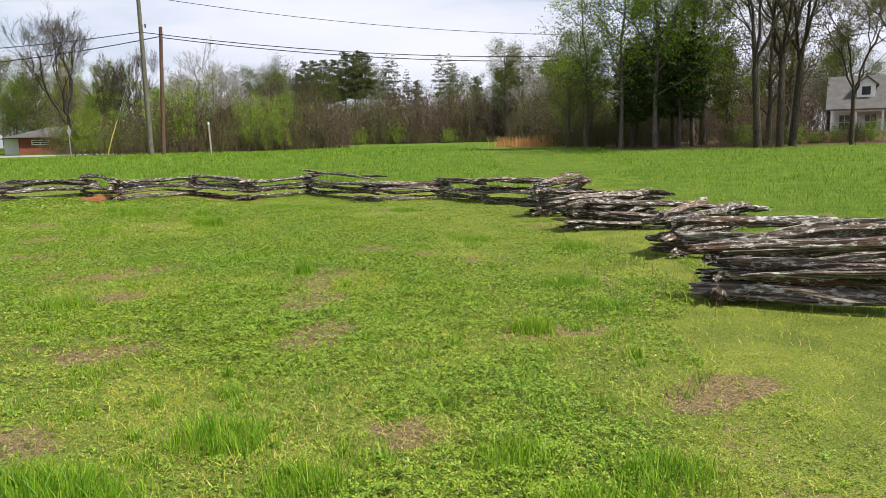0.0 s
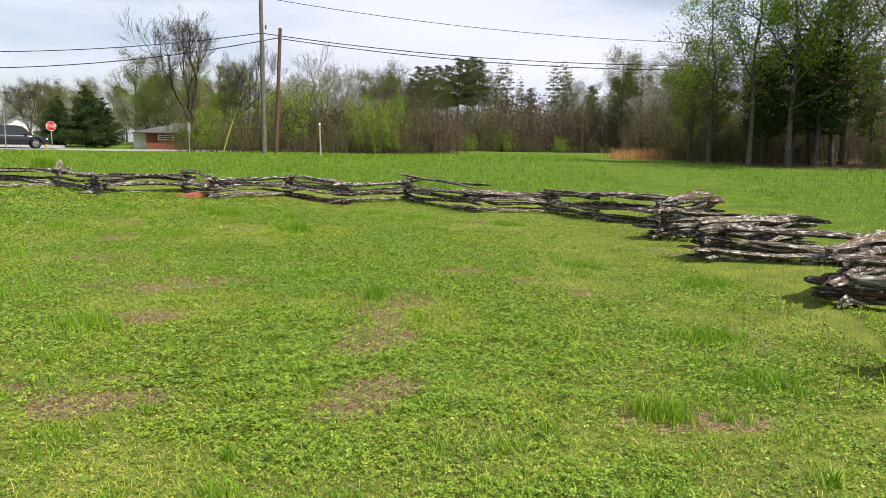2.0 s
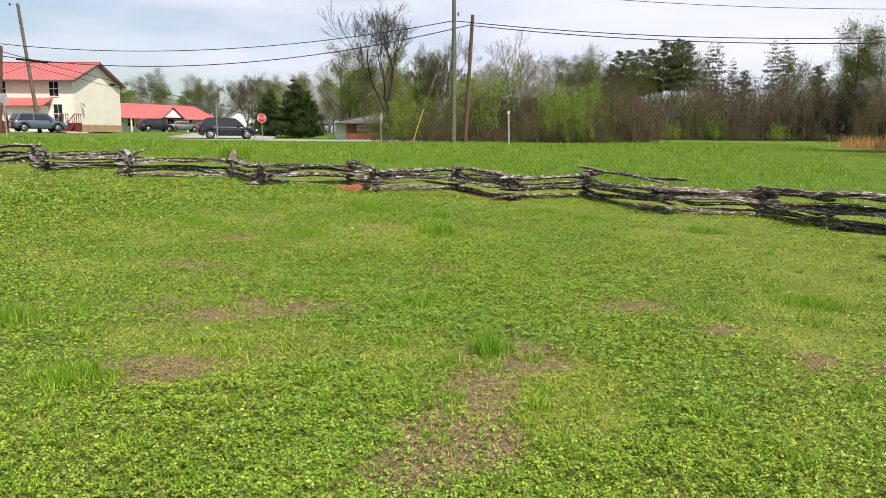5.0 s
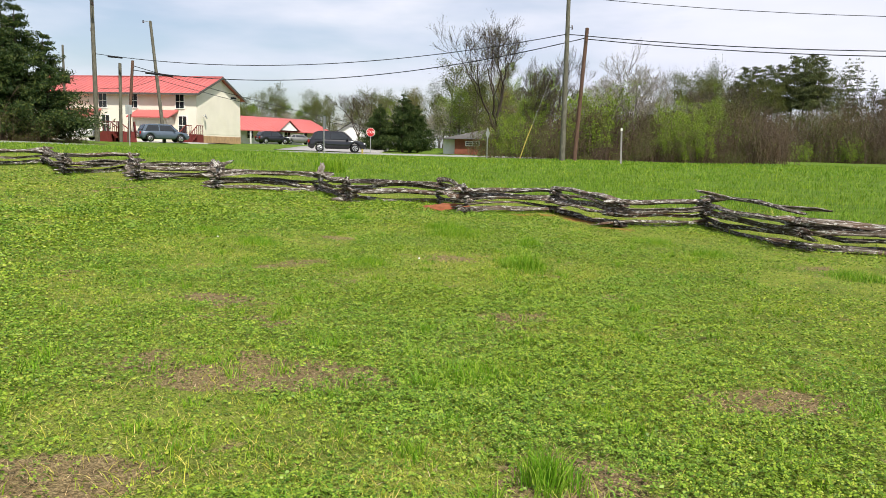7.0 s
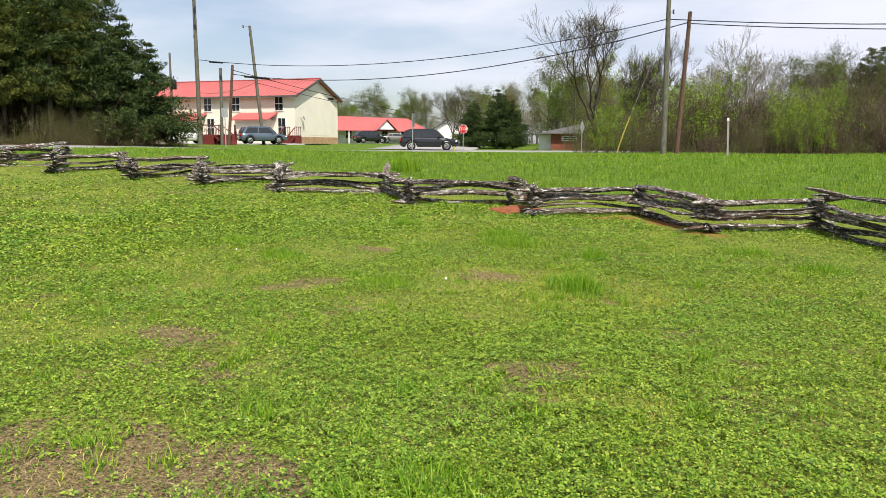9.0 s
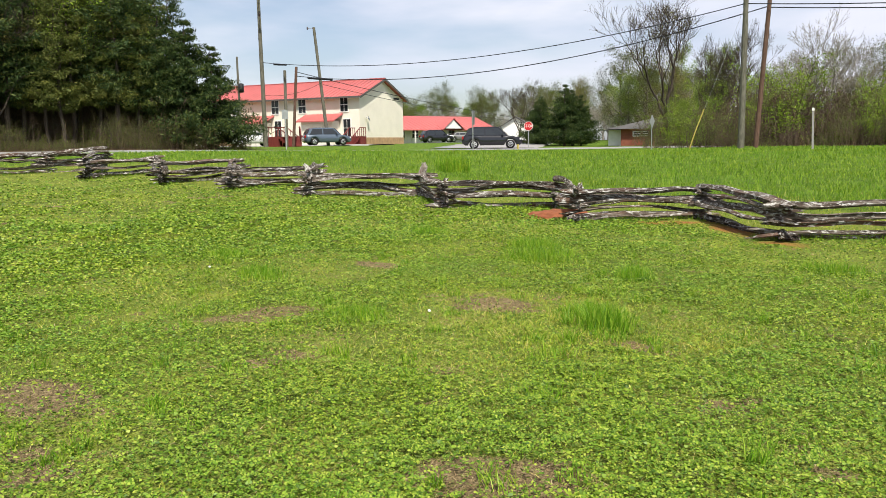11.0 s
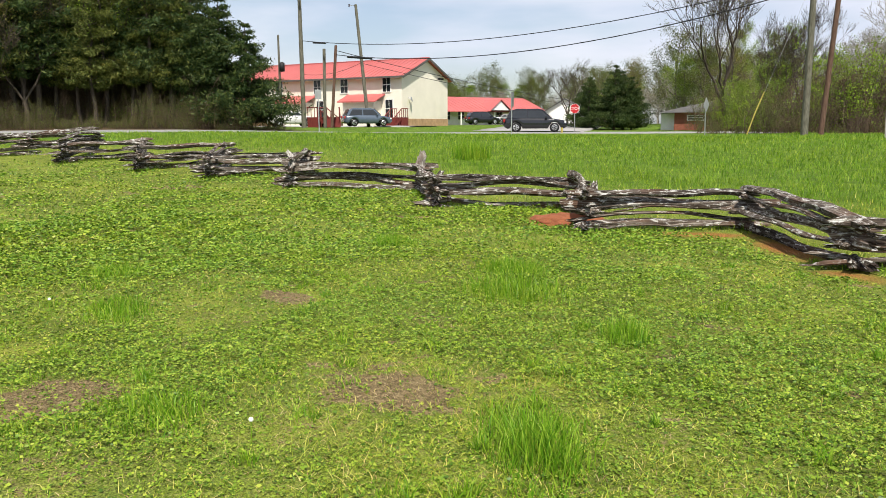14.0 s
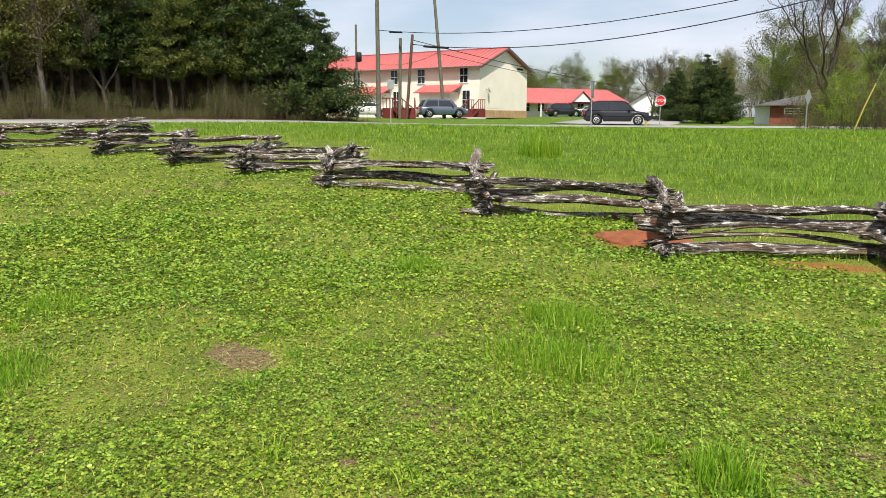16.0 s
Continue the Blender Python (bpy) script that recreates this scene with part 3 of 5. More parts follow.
# ---- trees ----
def limbs(rng, base, tall, r0, crown0, spread, n, sub, twigs, up=0.6, lean=0.05, fork=0.0):
    """Trunk, limbs, boughs and twigs as tapered tubes. Returns the pieces and the twig tips."""
    pieces, tips = [], []
    t = np.linspace(0, 1, 9)
    bend = rng.uniform(-lean, lean, 2) * tall
    trunk = np.column_stack([base[0] + bend[0] * t ** 2, base[1] + bend[1] * t ** 2, base[2] + tall * t])
    trunk[1:, :2] += rng.normal(0, 0.012 * tall, (8, 2)) * 0.5
    pieces.append(tube(trunk, r0 * (1 - 0.9 * t ** 0.9) * np.where(t < 0.02, 1.25, 1), 7))
    for k in range(n):
        f = crown0 + (0.97 - crown0) * (k + rng.uniform(0, 0.9)) / n
        o = np.array([np.interp(f, t, trunk[:, c]) for c in range(3)])
        a = k * 2.4 + rng.uniform(-0.6, 0.6)
        ln = spread * tall * rng.uniform(0.6, 1.1) * (1.15 - 0.75 * (f - crown0) / (1 - crown0 + 1e-6))
        s = np.linspace(0, 1, 5)
        d = np.array([math.cos(a), math.sin(a), up * rng.uniform(0.6, 1.5)])
        d /= np.linalg.norm(d)
        line = o + np.outer(s, d) * ln
        line[:, 2] += 0.18 * ln * s ** 2
        line[1:] += rng.normal(0, 0.035 * ln, (4, 3))
        rl = r0 * (1 - 0.85 * f) * 0.55
        pieces.append(tube(line, rl * (1 - 0.8 * s), 5))
        for m in range(sub):
            g = rng.uniform(0.25, 1.0)
            o2 = np.array([np.interp(g, s, line[:, c]) for c in range(3)])
            d2 = d + rng.normal(0, 0.65, 3)
            d2[2] += 0.35 * up
            d2 /= np.linalg.norm(d2)
            l2 = ln * rng.uniform(0.25, 0.55)
            s2 = np.linspace(0, 1, 4)
            b2 = o2 + np.outer(s2, d2) * l2 + np.vstack([np.zeros(3), rng.normal(0, 0.04 * l2, (3, 3))])
            pieces.append(tube(b2, max(rl * 0.35, 0.012) * (1 - 0.75 * s2), 4))
            for w in range(twigs):
                h = rng.uniform(0.2, 1.0)
                o3 = np.array([np.interp(h, s2, b2[:, c]) for c in range(3)])
                d3 = d2 + rng.normal(0, 0.6, 3)
                d3[2] += 0.25
                d3 /= np.linalg.norm(d3)
                l3 = l2 * rng.uniform(0.3, 0.7)
                e = o3 + d3 * l3
                pieces.append(tube([o3, (o3 + e) / 2 + rng.normal(0, 0.03 * l3, 3), e], [max(rl * 0.12, 0.014), max(rl * 0.08, 0.011), 0.007], 3))
                tips += [o3 + d3 * l3 * q for q in (0.4, 0.7, 1.0)]
    return pieces, np.array(tips) if tips else np.zeros((0, 3))


def make_tree(name, label, seed, tall, r0, crown0, spread, n, sub, twigs, leaf, leaves, size, bark, up=0.6, puff=0.25, lean=0.05):
    rng = np.random.default_rng(seed)
    thing = new(name)
    tagged(thing, label, "tree")
    pieces, tips = limbs(rng, (0, 0, -0.1), tall, r0, crown0, spread, n, sub, twigs, up, lean)
    v, f = join(pieces)
    part("trunk", mesh_from("trunk", v, f, bark, True), None, thing)
    if leaves and len(tips):
        c = tips[rng.integers(0, len(tips), leaves)] + rng.normal(0, puff, (leaves, 3))
        v, f = cards(c, size, rng)
        part("crown", mesh_from("crown", v, f, leaf), None, thing)
    return thing


def forked_tree(name, label, seed, tall, r0, fork, splay, wide, levels, leaf, leaves, size, bark, limbs_n=5):
    """A hardwood whose short trunk parts into rising limbs, which part again down to fine twigs."""
    rng = np.random.default_rng(seed)
    thing = new(name)
    tagged(thing, label, "tree")
    pieces, tips = [], []

    def grow(o, d, ln, r, lev):
        k = 5 if lev < 2 else 4 if lev < 4 else 3
        s = np.linspace(0, 1, k)
        line = o + np.outer(s, d) * ln
        line[:, 2] += 0.16 * ln * s ** 2
        line[1:] += rng.normal(0, 0.03 * ln, (k - 1, 3))
        pieces.append(tube(line, np.maximum(r * (1 - 0.42 * s), 0.010), 7 if lev < 1 else 5 if lev < 3 else 3))
        if lev == levels:
            tips.extend(line[1:])
            return
        e = line[-1] - line[-2]
        e /= np.linalg.norm(e)
        starts = [1.0, 1.0] + [rng.uniform(0.35, 0.9) for _ in range(1 if lev < 2 else 2)]
        for q in starts:
            o2 = np.array([np.interp(q, s, line[:, c]) for c in range(3)])
            d2 = e + rng.normal(0, 0.42 if q == 1.0 else 0.62, 3) * np.array([1, 1, 0.7])
            d2[2] += 0.10
            d2 /= np.linalg.norm(d2)
            grow(o2, d2, ln * rng.uniform(0.52, 0.82), r * (0.56 if q == 1.0 else 0.40), lev + 1)

    top = np.array([rng.normal(0, 0.02 * tall), rng.normal(0, 0.02 * tall), fork * tall])
    t = np.linspace(0, 1, 6)
    pieces.append(tube(np.outer(t, top) + np.array([0, 0, -0.1]), r0 * (1.25 - 0.35 * t), 9))
    for k in range(limbs_n):
        a = k * 6.283 / limbs_n + rng.uniform(-0.4, 0.4)
        b = splay * rng.uniform(0.6, 1.2) if k else 0.12
        d = np.array([math.cos(a) * math.sin(b), math.sin(a) * math.sin(b), math.cos(b)])
        grow(top - np.array([0, 0, rng.uniform(0, 0.10) * tall * fork + 0.1]), d, 0.33 * tall * rng.uniform(0.85, 1.1), r0 * 0.6, 0)
    v, f = join(pieces)
    sz, sx = tall / v[:, 2].max(), wide / np.percentile(np.abs(v[:, :2]), 99)
    scale3 = np.array([sx, sx, sz])
    part("trunk", mesh_from("trunk", v * scale3, f, bark, True), None, thing)
    if leaves:
        tp = np.array(tips) * scale3
        c = tp[rng.integers(0, len(tp), leaves)] + rng.normal(0, 0.12, (leaves, 3))
        v, f = cards(c, size, rng)
        part("crown", mesh_from("crown", v, f, leaf), None, thing)
    return thing


def make_conifer(name, label, seed, tall, r0, bare, wide, leaf, count, size, bark, shape=1.0, droop=-0.1, tiers=26):
    """Cedar or pine: whorled boughs, each hung with small sprays of foliage."""
    rng = np.random.default_rng(seed)
    thing = new(name)
    tagged(thing, label, "tree")
    t = np.linspace(0, 1, 8)
    trunk = np.column_stack([rng.normal(0, 0.01 * tall, 8), rng.normal(0, 0.01 * tall, 8), tall * t - 0.1])
    pieces, pts = [tube(trunk, r0 * (1 - 0.92 * t), 7)], []
    for k in range(tiers):
        f = bare + (1 - bare) * (k + rng.uniform(0, 1)) / tiers
        g = (f - bare) / (1 - bare)
        ln = wide * tall * (1 - g) ** shape * (0.35 + 0.65 * min(1, g * 5 + 0.35)) * rng.uniform(0.65, 1.2) + 0.15
        for m in range(4):
            a = rng.uniform(0, 6.28)
            o = np.array([0, 0, f * tall])
            d = np.array([math.cos(a), math.sin(a), rng.uniform(droop, 0.35)])
            e = o + d * ln
            pieces.append(tube([o, (o + e) / 2, e], [0.02 * r0 * 10 * (1 - g) * 0.5 + 0.012, 0.012, 0.005], 3))
            q = rng.uniform(0.2, 1.0, max(1, int(count / (tiers * 4) * (0.12 + 1.5 * (1 - g)))))
            pts.append(o + np.outer(q, d) * ln + rng.normal(0, 1, (len(q), 3)) * (0.05 + 0.16 * ln * 0.5) * np.array([1, 1, 0.6]))
    v, f = join(pieces)
    part("trunk", mesh_from("trunk", v, f, bark, True), None, thing)
    c = np.concatenate(pts)
    v, f = cards(c, size * 1.1, rng, 0.1, 0.26)
    part("crown", mesh_from("crown", v, f, leaf), None, thing)
    return thing


def make_brush(name, label, seed, tall, wide, stems, leaf, leaves, size, twig_mat=M_TWIG):
    """A thicket shrub: many thin stems, fine twigs and scattered young leaves."""
    rng = np.random.default_rng(seed)
    thing = new(name)
    tagged(thing, label, "shrub")
    pieces, tips = [], []
    for k in range(stems):
        b = np.array([*rng.normal(0, wide * 0.42, 2), -0.05])
        h = tall * rng.uniform(0.45, 1.05)
        d = np.array([*rng.normal(0, 0.22, 2), 1.0])
        s = np.linspace(0, 1, 4)
        line = b + np.outer(s, d) * h + np.vstack([np.zeros(3), rng.normal(0, 0.05 * h, (3, 3))])
        pieces.append(tube(line, 0.022 * (1 - 0.75 * s) + 0.004, 3))
        for m in range(8):
            g = rng.uniform(0.15, 1)
            o = np.array([np.interp(g, s, line[:, c]) for c in range(3)])
            e = o + (rng.normal(0, 0.5, 3) + np.array([0, 0, 0.55])) * h * rng.uniform(0.12, 0.28)
            pieces.append(tube([o, (o + e) / 2 + rng.normal(0, 0.05, 3), e], [0.012, 0.009, 0.004], 3))
            tips += [o * 0.5 + e * 0.5, e, o * 0.2 + e * 0.8]
    v, f = join(pieces)
    tagged(part("branchwork", mesh_from("branchwork", v, f, twig_mat), None, thing), kind="stuff")
    tips = np.array(tips)
    if leaves:
        c = tips[rng.integers(0, len(tips), leaves)] + rng.normal(0, 0.14, (leaves, 3))
        v, f = cards(c, size, rng)
        part("foliage", mesh_from("foliage", v, f, leaf), None, thing)
    return thing


USED = set()


def plant(kinds, spots, rng, group=""):
    """Copies of the kinds at (x, y, scale), each turned its own way; the first use of a kind is the original."""
    for x, y, s in spots:
        k = kinds[int(rng.integers(0, len(kinds)))]
        m = Matrix.LocRotScale((x, y, gz(x, y) - 0.03), Euler((0, 0, rng.uniform(0, 6.28))), (s * rng.uniform(0.92, 1.1), s * rng.uniform(0.92, 1.1), s))
        if k.name not in USED:
            USED.add(k.name)
            k.matrix_basis = m
            ob = k
        else:
            ob = copy_thing(k, m)
            ob.matrix_basis = m
        if group:
            tagged(ob, group=group)


def ray_spot(eye, deg, dist):
    """A place on the plan at a bearing (degrees left of +y) and distance from a point."""
    a = radians(deg)
    return eye[0] - math.sin(a) * dist, eye[1] + math.cos(a) * dist


rt = np.random.default_rng(3)
BARE_BIG = forked_tree("bare_tree", "tall spreading tree just coming into pale leaf", 21, 12.8, 0.24, 0.24, 0.58, 4.3, 5, M_LEAF_PALE, 2200, 0.06, M_BARK_DARK, 4)
BARE_A = forked_tree("bare_tree", "leafless grey hardwood with fine upright twigs", 22, 9.6, 0.16, 0.22, 0.55, 3.3, 5, M_LEAF_PALE, 500, 0.06, M_BARK_DARK, 4)
BARE_B = forked_tree("bare_tree", "leafless hardwood with pale budding twigs", 23, 9.4, 0.2, 0.22, 0.6, 3.8, 5, M_LEAF_PALE, 2600, 0.07, M_BARK_PALE, 5)
GREEN_A = make_tree("young_leaf_tree", "tree in fresh light green spring leaf", 24, 9.0, 0.18, 0.2, 0.30, 14, 7, 4, M_LEAF_SPRING, 11000, 0.115, M_BARK, 0.8, 0.4)
GREEN_B = make_tree("young_leaf_tree", "loose green tree in spring leaf", 25, 12.0, 0.13, 0.22, 0.26, 16, 7, 5, M_LEAF_BRIGHT, 10000, 0.105, M_BARK, 0.8, 0.3)
MID_A = make_tree("hardwood_tree", "olive green hardwood half in leaf", 26, 11.0, 0.22, 0.15, 0.30, 15, 7, 4, M_LEAF_MID, 10500, 0.125, M_BARK, 0.8, 0.45)
OLIVE_A = make_tree("hardwood_tree", "tan olive hardwood just budding", 28, 10.5, 0.2, 0.15, 0.30, 15, 7, 5, M_LEAF_OLIVE, 9500, 0.10, M_BARK, 0.9, 0.4)
CEDAR_A = make_conifer("cedar_tree", "dense dark green cedar with foliage down to the grass", 31, 8.0, 0.20, 0.03, 0.46, M_CEDAR, 26000, 0.22, M_BARK_DARK, 0.95)
CEDAR_B = make_conifer("cedar_tree", "tall dark cedar with bare lower trunk", 32, 13.0, 0.20, 0.24, 0.20, M_CEDAR, 13000, 0.24, M_BARK_DARK, 0.55)
CEDAR_C = make_conifer("cedar_tree", "slender olive green cedar with dead lower boughs", 33, 12.0, 0.16, 0.22, 0.19, M_LEAF_MID, 11000, 0.22, M_BARK_DARK, 0.5)
PINE_A = make_conifer("pine_tree", "tall pine with a bare trunk and dark rounded crown", 34, 14.2, 0.2, 0.50, 0.17, M_PINE, 15000, 0.24, M_BARK, 0.48, -0.15, 20)
PINE_B = make_conifer("pine_tree", "thin pine with sparse ragged crown", 35, 13.0, 0.13, 0.42, 0.12, M_PINE, 2800, 0.24, M_BARK_PALE, 0.45, -0.2, 24)
BRUSH_BROWN = make_brush("shrub", "leafless brown thicket shrub", 41, 4.2, 3.2, 74, M_TWIG, 6500, 0.075)
BRUSH_OLIVE = make_brush("shrub", "brown thicket shrub greening with young leaves", 42, 4.6, 3.0, 60, M_LEAF_MID, 6500, 0.085)
BRUSH_GREEN = make_brush("shrub", "bright green leafy shrub", 43, 4.2, 2.6, 46, M_LEAF_BRIGHT, 11000, 0.09)
BRUSH_LOW = make_brush("shrub", "low weedy scrub at the wood's edge", 44, 1.5, 2.6, 46, M_LEAF_MID, 3000, 0.07)

# the wood edge behind the meadow, from the poles to the far pines
O = (0.0, 0.0)
plant([BARE_BIG], [(*ray_spot(O, 26.6, 71), 1.05)], rt)
plant([BARE_A], [(*ray_spot(O, 22.6, 74), 1.02), (*ray_spot(O, 24.0, 77), 0.95), (*ray_spot(O, 21.4, 78), 0.8), (*ray_spot(O, 10.6, 92), 0.9), (*ray_spot(O, 12.4, 90), 0.85)], rt)
plant([BARE_B], [(*ray_spot(O, 17.8, 71), 1.08), (*ray_spot(O, 16.0, 80), 0.95), (*ray_spot(O, 18.8, 79), 0.95)], rt)
plant([GREEN_A], [(*ray_spot(O, 11.8, 82), 0.6), (*ray_spot(O, 25.4, 70), 0.4)], rt)
plant([BRUSH_GREEN], [(*ray_spot(O, d, r), s) for d, r, s in ((20.2, 68, 1.15), (19.3, 69, 1.3), (13.7, 66, 0.95), (12.9, 67, 1.0), (13.0, 64, 0.7), (25.2, 68, 0.8), (24.6, 66, 0.55))], rt, "green shrubs along the meadow")
belt = []
for d in np.arange(8.5, 27.2, 0.6):
    belt.append((*ray_spot(O, d + rt.uniform(-0.3, 0.3), rt.uniform(66, 76)), rt.uniform(0.75, 1.1) * (0.72 if d > 21.5 else 1.0)))
plant([BRUSH_BROWN, BRUSH_OLIVE, BRUSH_BROWN, BRUSH_BROWN, BRUSH_OLIVE], belt, rt, "thicket along the meadow")
belt = []
for d in np.arange(-8, 13, 0.62):
    belt.append((*ray_spot(O, d + rt.uniform(-0.3, 0.3), rt.uniform(98, 118)), rt.uniform(0.7, 1.65)))
plant([BRUSH_BROWN, BRUSH_OLIVE, BRUSH_BROWN], belt, rt, "thicket along the meadow")
plant([BRUSH_GREEN, BRUSH_OLIVE, BRUSH_LOW], [(*ray_spot(O, d + rt.uniform(-0.4, 0.4), rt.uniform(94, 99)), rt.uniform(0.3, 0.6)) for d in np.arange(-7, 12, 1.1)], rt, "low shrubs along the meadow")
plant([BRUSH_LOW, BRUSH_OLIVE, BRUSH_BROWN], [(*ray_spot(O, d + rt.uniform(-0.4, 0.4), rt.uniform(62, 65)), rt.uniform(0.3, 0.7)) for d in np.arange(11, 27, 1.3)], rt, "low shrubs along the meadow")
plant([MID_A, BARE_A, BARE_B, MID_A], [(*ray_spot(O, d + rt.uniform(-0.4, 0.4), rt.uniform(118, 140)), rt.uniform(0.75, 1.15)) for d in np.arange(-9, 14, 0.9)], rt, "wood behind the meadow")
plant([PINE_A], [(*ray_spot(O, d, rt.uniform(120, 130)), s) for d, s in ((10.3, 0.92), (9.6, 0.98), (8.9, 1.0), (7.3, 1.06), (6.6, 1.0), (1.9, 0.74), (-2.6, 0.74), (8.1, 0.96), (5.8, 1.02), (10.8, 0.84), (6.2, 1.08))], rt, "pines")
plant([PINE_B], [(*ray_spot(O, d, rt.uniform(122, 132)), s) for d, s in ((4.2, 1.15), (3.6, 1.1), (0.2, 1.15), (-0.5, 1.1), (-0.9, 1.0), (2.7, 0.95), (5.0, 0.9))], rt, "pines")

# grove beside the meadow
BIG_TRUNK = forked_tree("hardwood_tree", "tall thick-trunked hardwood with budding boughs", 27, 18.0, 0.27, 0.42, 0.42, 5.5, 5, M_LEAF_OLIVE, 24000, 0.10, M_BARK_DARK, 4)
plant([GREEN_B], [(9.9, 41.5, 1.0), (8.3, 43.2, 0.85), (13.2, 42.0, 1.1), (11.6, 40.8, 1.05), (14.6, 43.5, 1.05)], rt, "grove")
plant([CEDAR_B], [(10.6, 42.2, 0.46), (12.0, 41.6, 0.54), (13.0, 42.6, 0.58), (13.9, 41.9, 0.52), (11.4, 43.8, 0.5)], rt, "grove")
plant([OLIVE_A, GREEN_A], [(8.4, 43.6, 0.5), (7.8, 46.5, 0.5), (8.3, 49.5, 0.6), (9.2, 46.0, 0.62), (9.6, 53.0, 0.6), (9.4, 57.5, 0.75)], rt, "grove")
plant([BIG_TRUNK], [(15.6, 36.9, 0.92), (16.9, 37.4, 1.05), (17.9, 38.2, 0.98), (20.6, 37.6, 0.6), (24.6, 41.0, 0.9)], rt, "grove")
plant([OLIVE_A], [(19.2, 44.0, 0.95), (21.5, 46.5, 1.0), (16.0, 46.0, 1.0), (29.0, 41.0, 0.95)], rt, "grove")
plant([CEDAR_C, CEDAR_B], [(15.4, 50, 0.55), (17.0, 54, 0.6), (19.8, 52, 0.55), (22.0, 58, 0.6)], rt, "grove")
plant([BRUSH_OLIVE, BRUSH_BROWN, BRUSH_OLIVE], [(rt.uniform(8.6, 15), rt.uniform(45, 62), rt.uniform(0.35, 0.7)) for _ in range(30)], rt)
plant([BRUSH_OLIVE, BRUSH_LOW, BRUSH_LOW, BRUSH_GREEN], [(x, 39.0 + 0.5 * (x - 14) + rt.uniform(-0.6, 1.5), rt.uniform(0.16, 0.34)) for x in np.arange(15, 27, 0.75)], rt, "low shrubs under the grove")
plant([BRUSH_OLIVE, BRUSH_BROWN, BRUSH_LOW], [(rt.uniform(15, 27), rt.uniform(48, 60), rt.uniform(0.3, 0.55)) for _ in range(18)], rt)
plant([MID_A, OLIVE_A, BARE_B, GREEN_A], [(rt.uniform(8, 64), rt.uniform(90, 112), rt.uniform(0.8, 1.2)) for _ in range(52)], rt, "wood behind the grove")
plant([BRUSH_OLIVE, BRUSH_BROWN], [(rt.uniform(8, 60), rt.uniform(86, 92), rt.uniform(0.8, 1.2)) for _ in range(26)], rt)
plant([BRUSH_OLIVE, BRUSH_BROWN], [(rt.uniform(8, 27), rt.uniform(64, 74), rt.uniform(0.6, 1.0)) for _ in range(18)], rt)

# dark wood beyond the road
side = []
for k in range(30):
    f = (k + rt.uniform(0, 1)) / 30
    side.append((-52.0 - 1.2 * f + rt.uniform(-2.0, 0), 2 + 31 * f, rt.uniform(0.85, 1.1)))
plant([CEDAR_B, CEDAR_C, CEDAR_B, CEDAR_C, OLIVE_A], side, rt, "roadside wood")
plant([CEDAR_B, CEDAR_C, MID_A], [(rt.uniform(-62, -55), y, rt.uniform(1.0, 1.3)) for y in np.arange(0, 33, 0.9)], rt, "roadside wood")
plant([CEDAR_A], [(-52.3, 35.0, 0.94), (-52.7, 33.3, 1.15)], rt, "roadside wood")
plant([CEDAR_B], [(-52.6, 31.2, 0.80), (-53.2, 30.0, 0.9), (-53.0, 28.4, 0.95)], rt, "roadside wood")
plant([OLIVE_A, BARE_A], [(-52.4, 5.0, 1.1), (-52.6, 8.5, 1.15), (-52.3, 11.5, 1.1), (-52.6, 14.5, 1.15), (-52.4, 17.5, 1.1), (-52.8, 21.0, 1.1)], rt, "roadside wood")
plant([GREEN_B], [(-56, 25.0, 1.25), (-55.5, 29.0, 1.2), (-55, 15.0, 1.2)], rt, "roadside wood")
plant([BRUSH_BROWN, BRUSH_OLIVE], [(rt.uniform(-66, -58), y, rt.uniform(0.9, 1.4)) for y in np.arange(0, 33, 0.6)], rt, "undergrowth of the roadside wood")
plant([BRUSH_BROWN, BRUSH_LOW], [(-54.5 - rt.uniform(0, 4), y, rt.uniform(0.6, 1.1)) for y in np.arange(2, 33, 0.6)], rt, "undergrowth of the roadside wood")
plant([BRUSH_LOW, BRUSH_LOW, BRUSH_OLIVE], [(-50.6 - 0.25 * rt.uniform(0, 6), y, rt.uniform(0.25, 0.5)) for y in np.arange(2, 37, 0.6)], rt, "scrub at the wood edge")
plant([CEDAR_C, MID_A], [(rt.uniform(-78, -66), rt.uniform(0, 32), rt.uniform(1.0, 1.3)) for _ in range(22)], rt, "roadside wood")

# trees by the junction and behind the houses
plant([CEDAR_A], [(-47.6, 67.6, 0.62), (-45.4, 68.6, 0.76), (-46.0, 70.6, 0.7), (-48.8, 68.4, 0.56), (-44.2, 69.6, 0.62)], rt, "cedars by the brick house")
plant([BARE_BIG], [(-54.6, 72.5, 0.58)], rt)
plant([OLIVE_A], [(-39.5, 79.0, 0.82), (-66, 100.0, 0.8)], rt)
plant([GREEN_A, MID_A], [(-54.0, 92.0, 1.0), (-49.0, 86.0, 0.85), (-45.5, 84.0, 0.9), (-40.0, 86.0, 0.7), (-36.5, 84.0, 0.8), (-31.0, 70.5, 0.55)], rt)
plant([BARE_B, GREEN_B], [(-47.5, 95.0, 0.95), (-57.5, 99.0, 0.95), (-41.0, 90.0, 0.85)], rt)
plant([MID_A, BARE_B, MID_A, GREEN_A], [(rt.uniform(-135, -50), rt.uniform(104, 126), rt.uniform(0.7, 0.95)) for _ in range(66)], rt, "wood behind the houses")
plant([MID_A, BARE_B, MID_A], [(x, 99 + rt.uniform(-3, 4), rt.uniform(0.5, 0.68)) for x in np.arange(-112, -56, 4.2)], rt, "wood behind the houses")
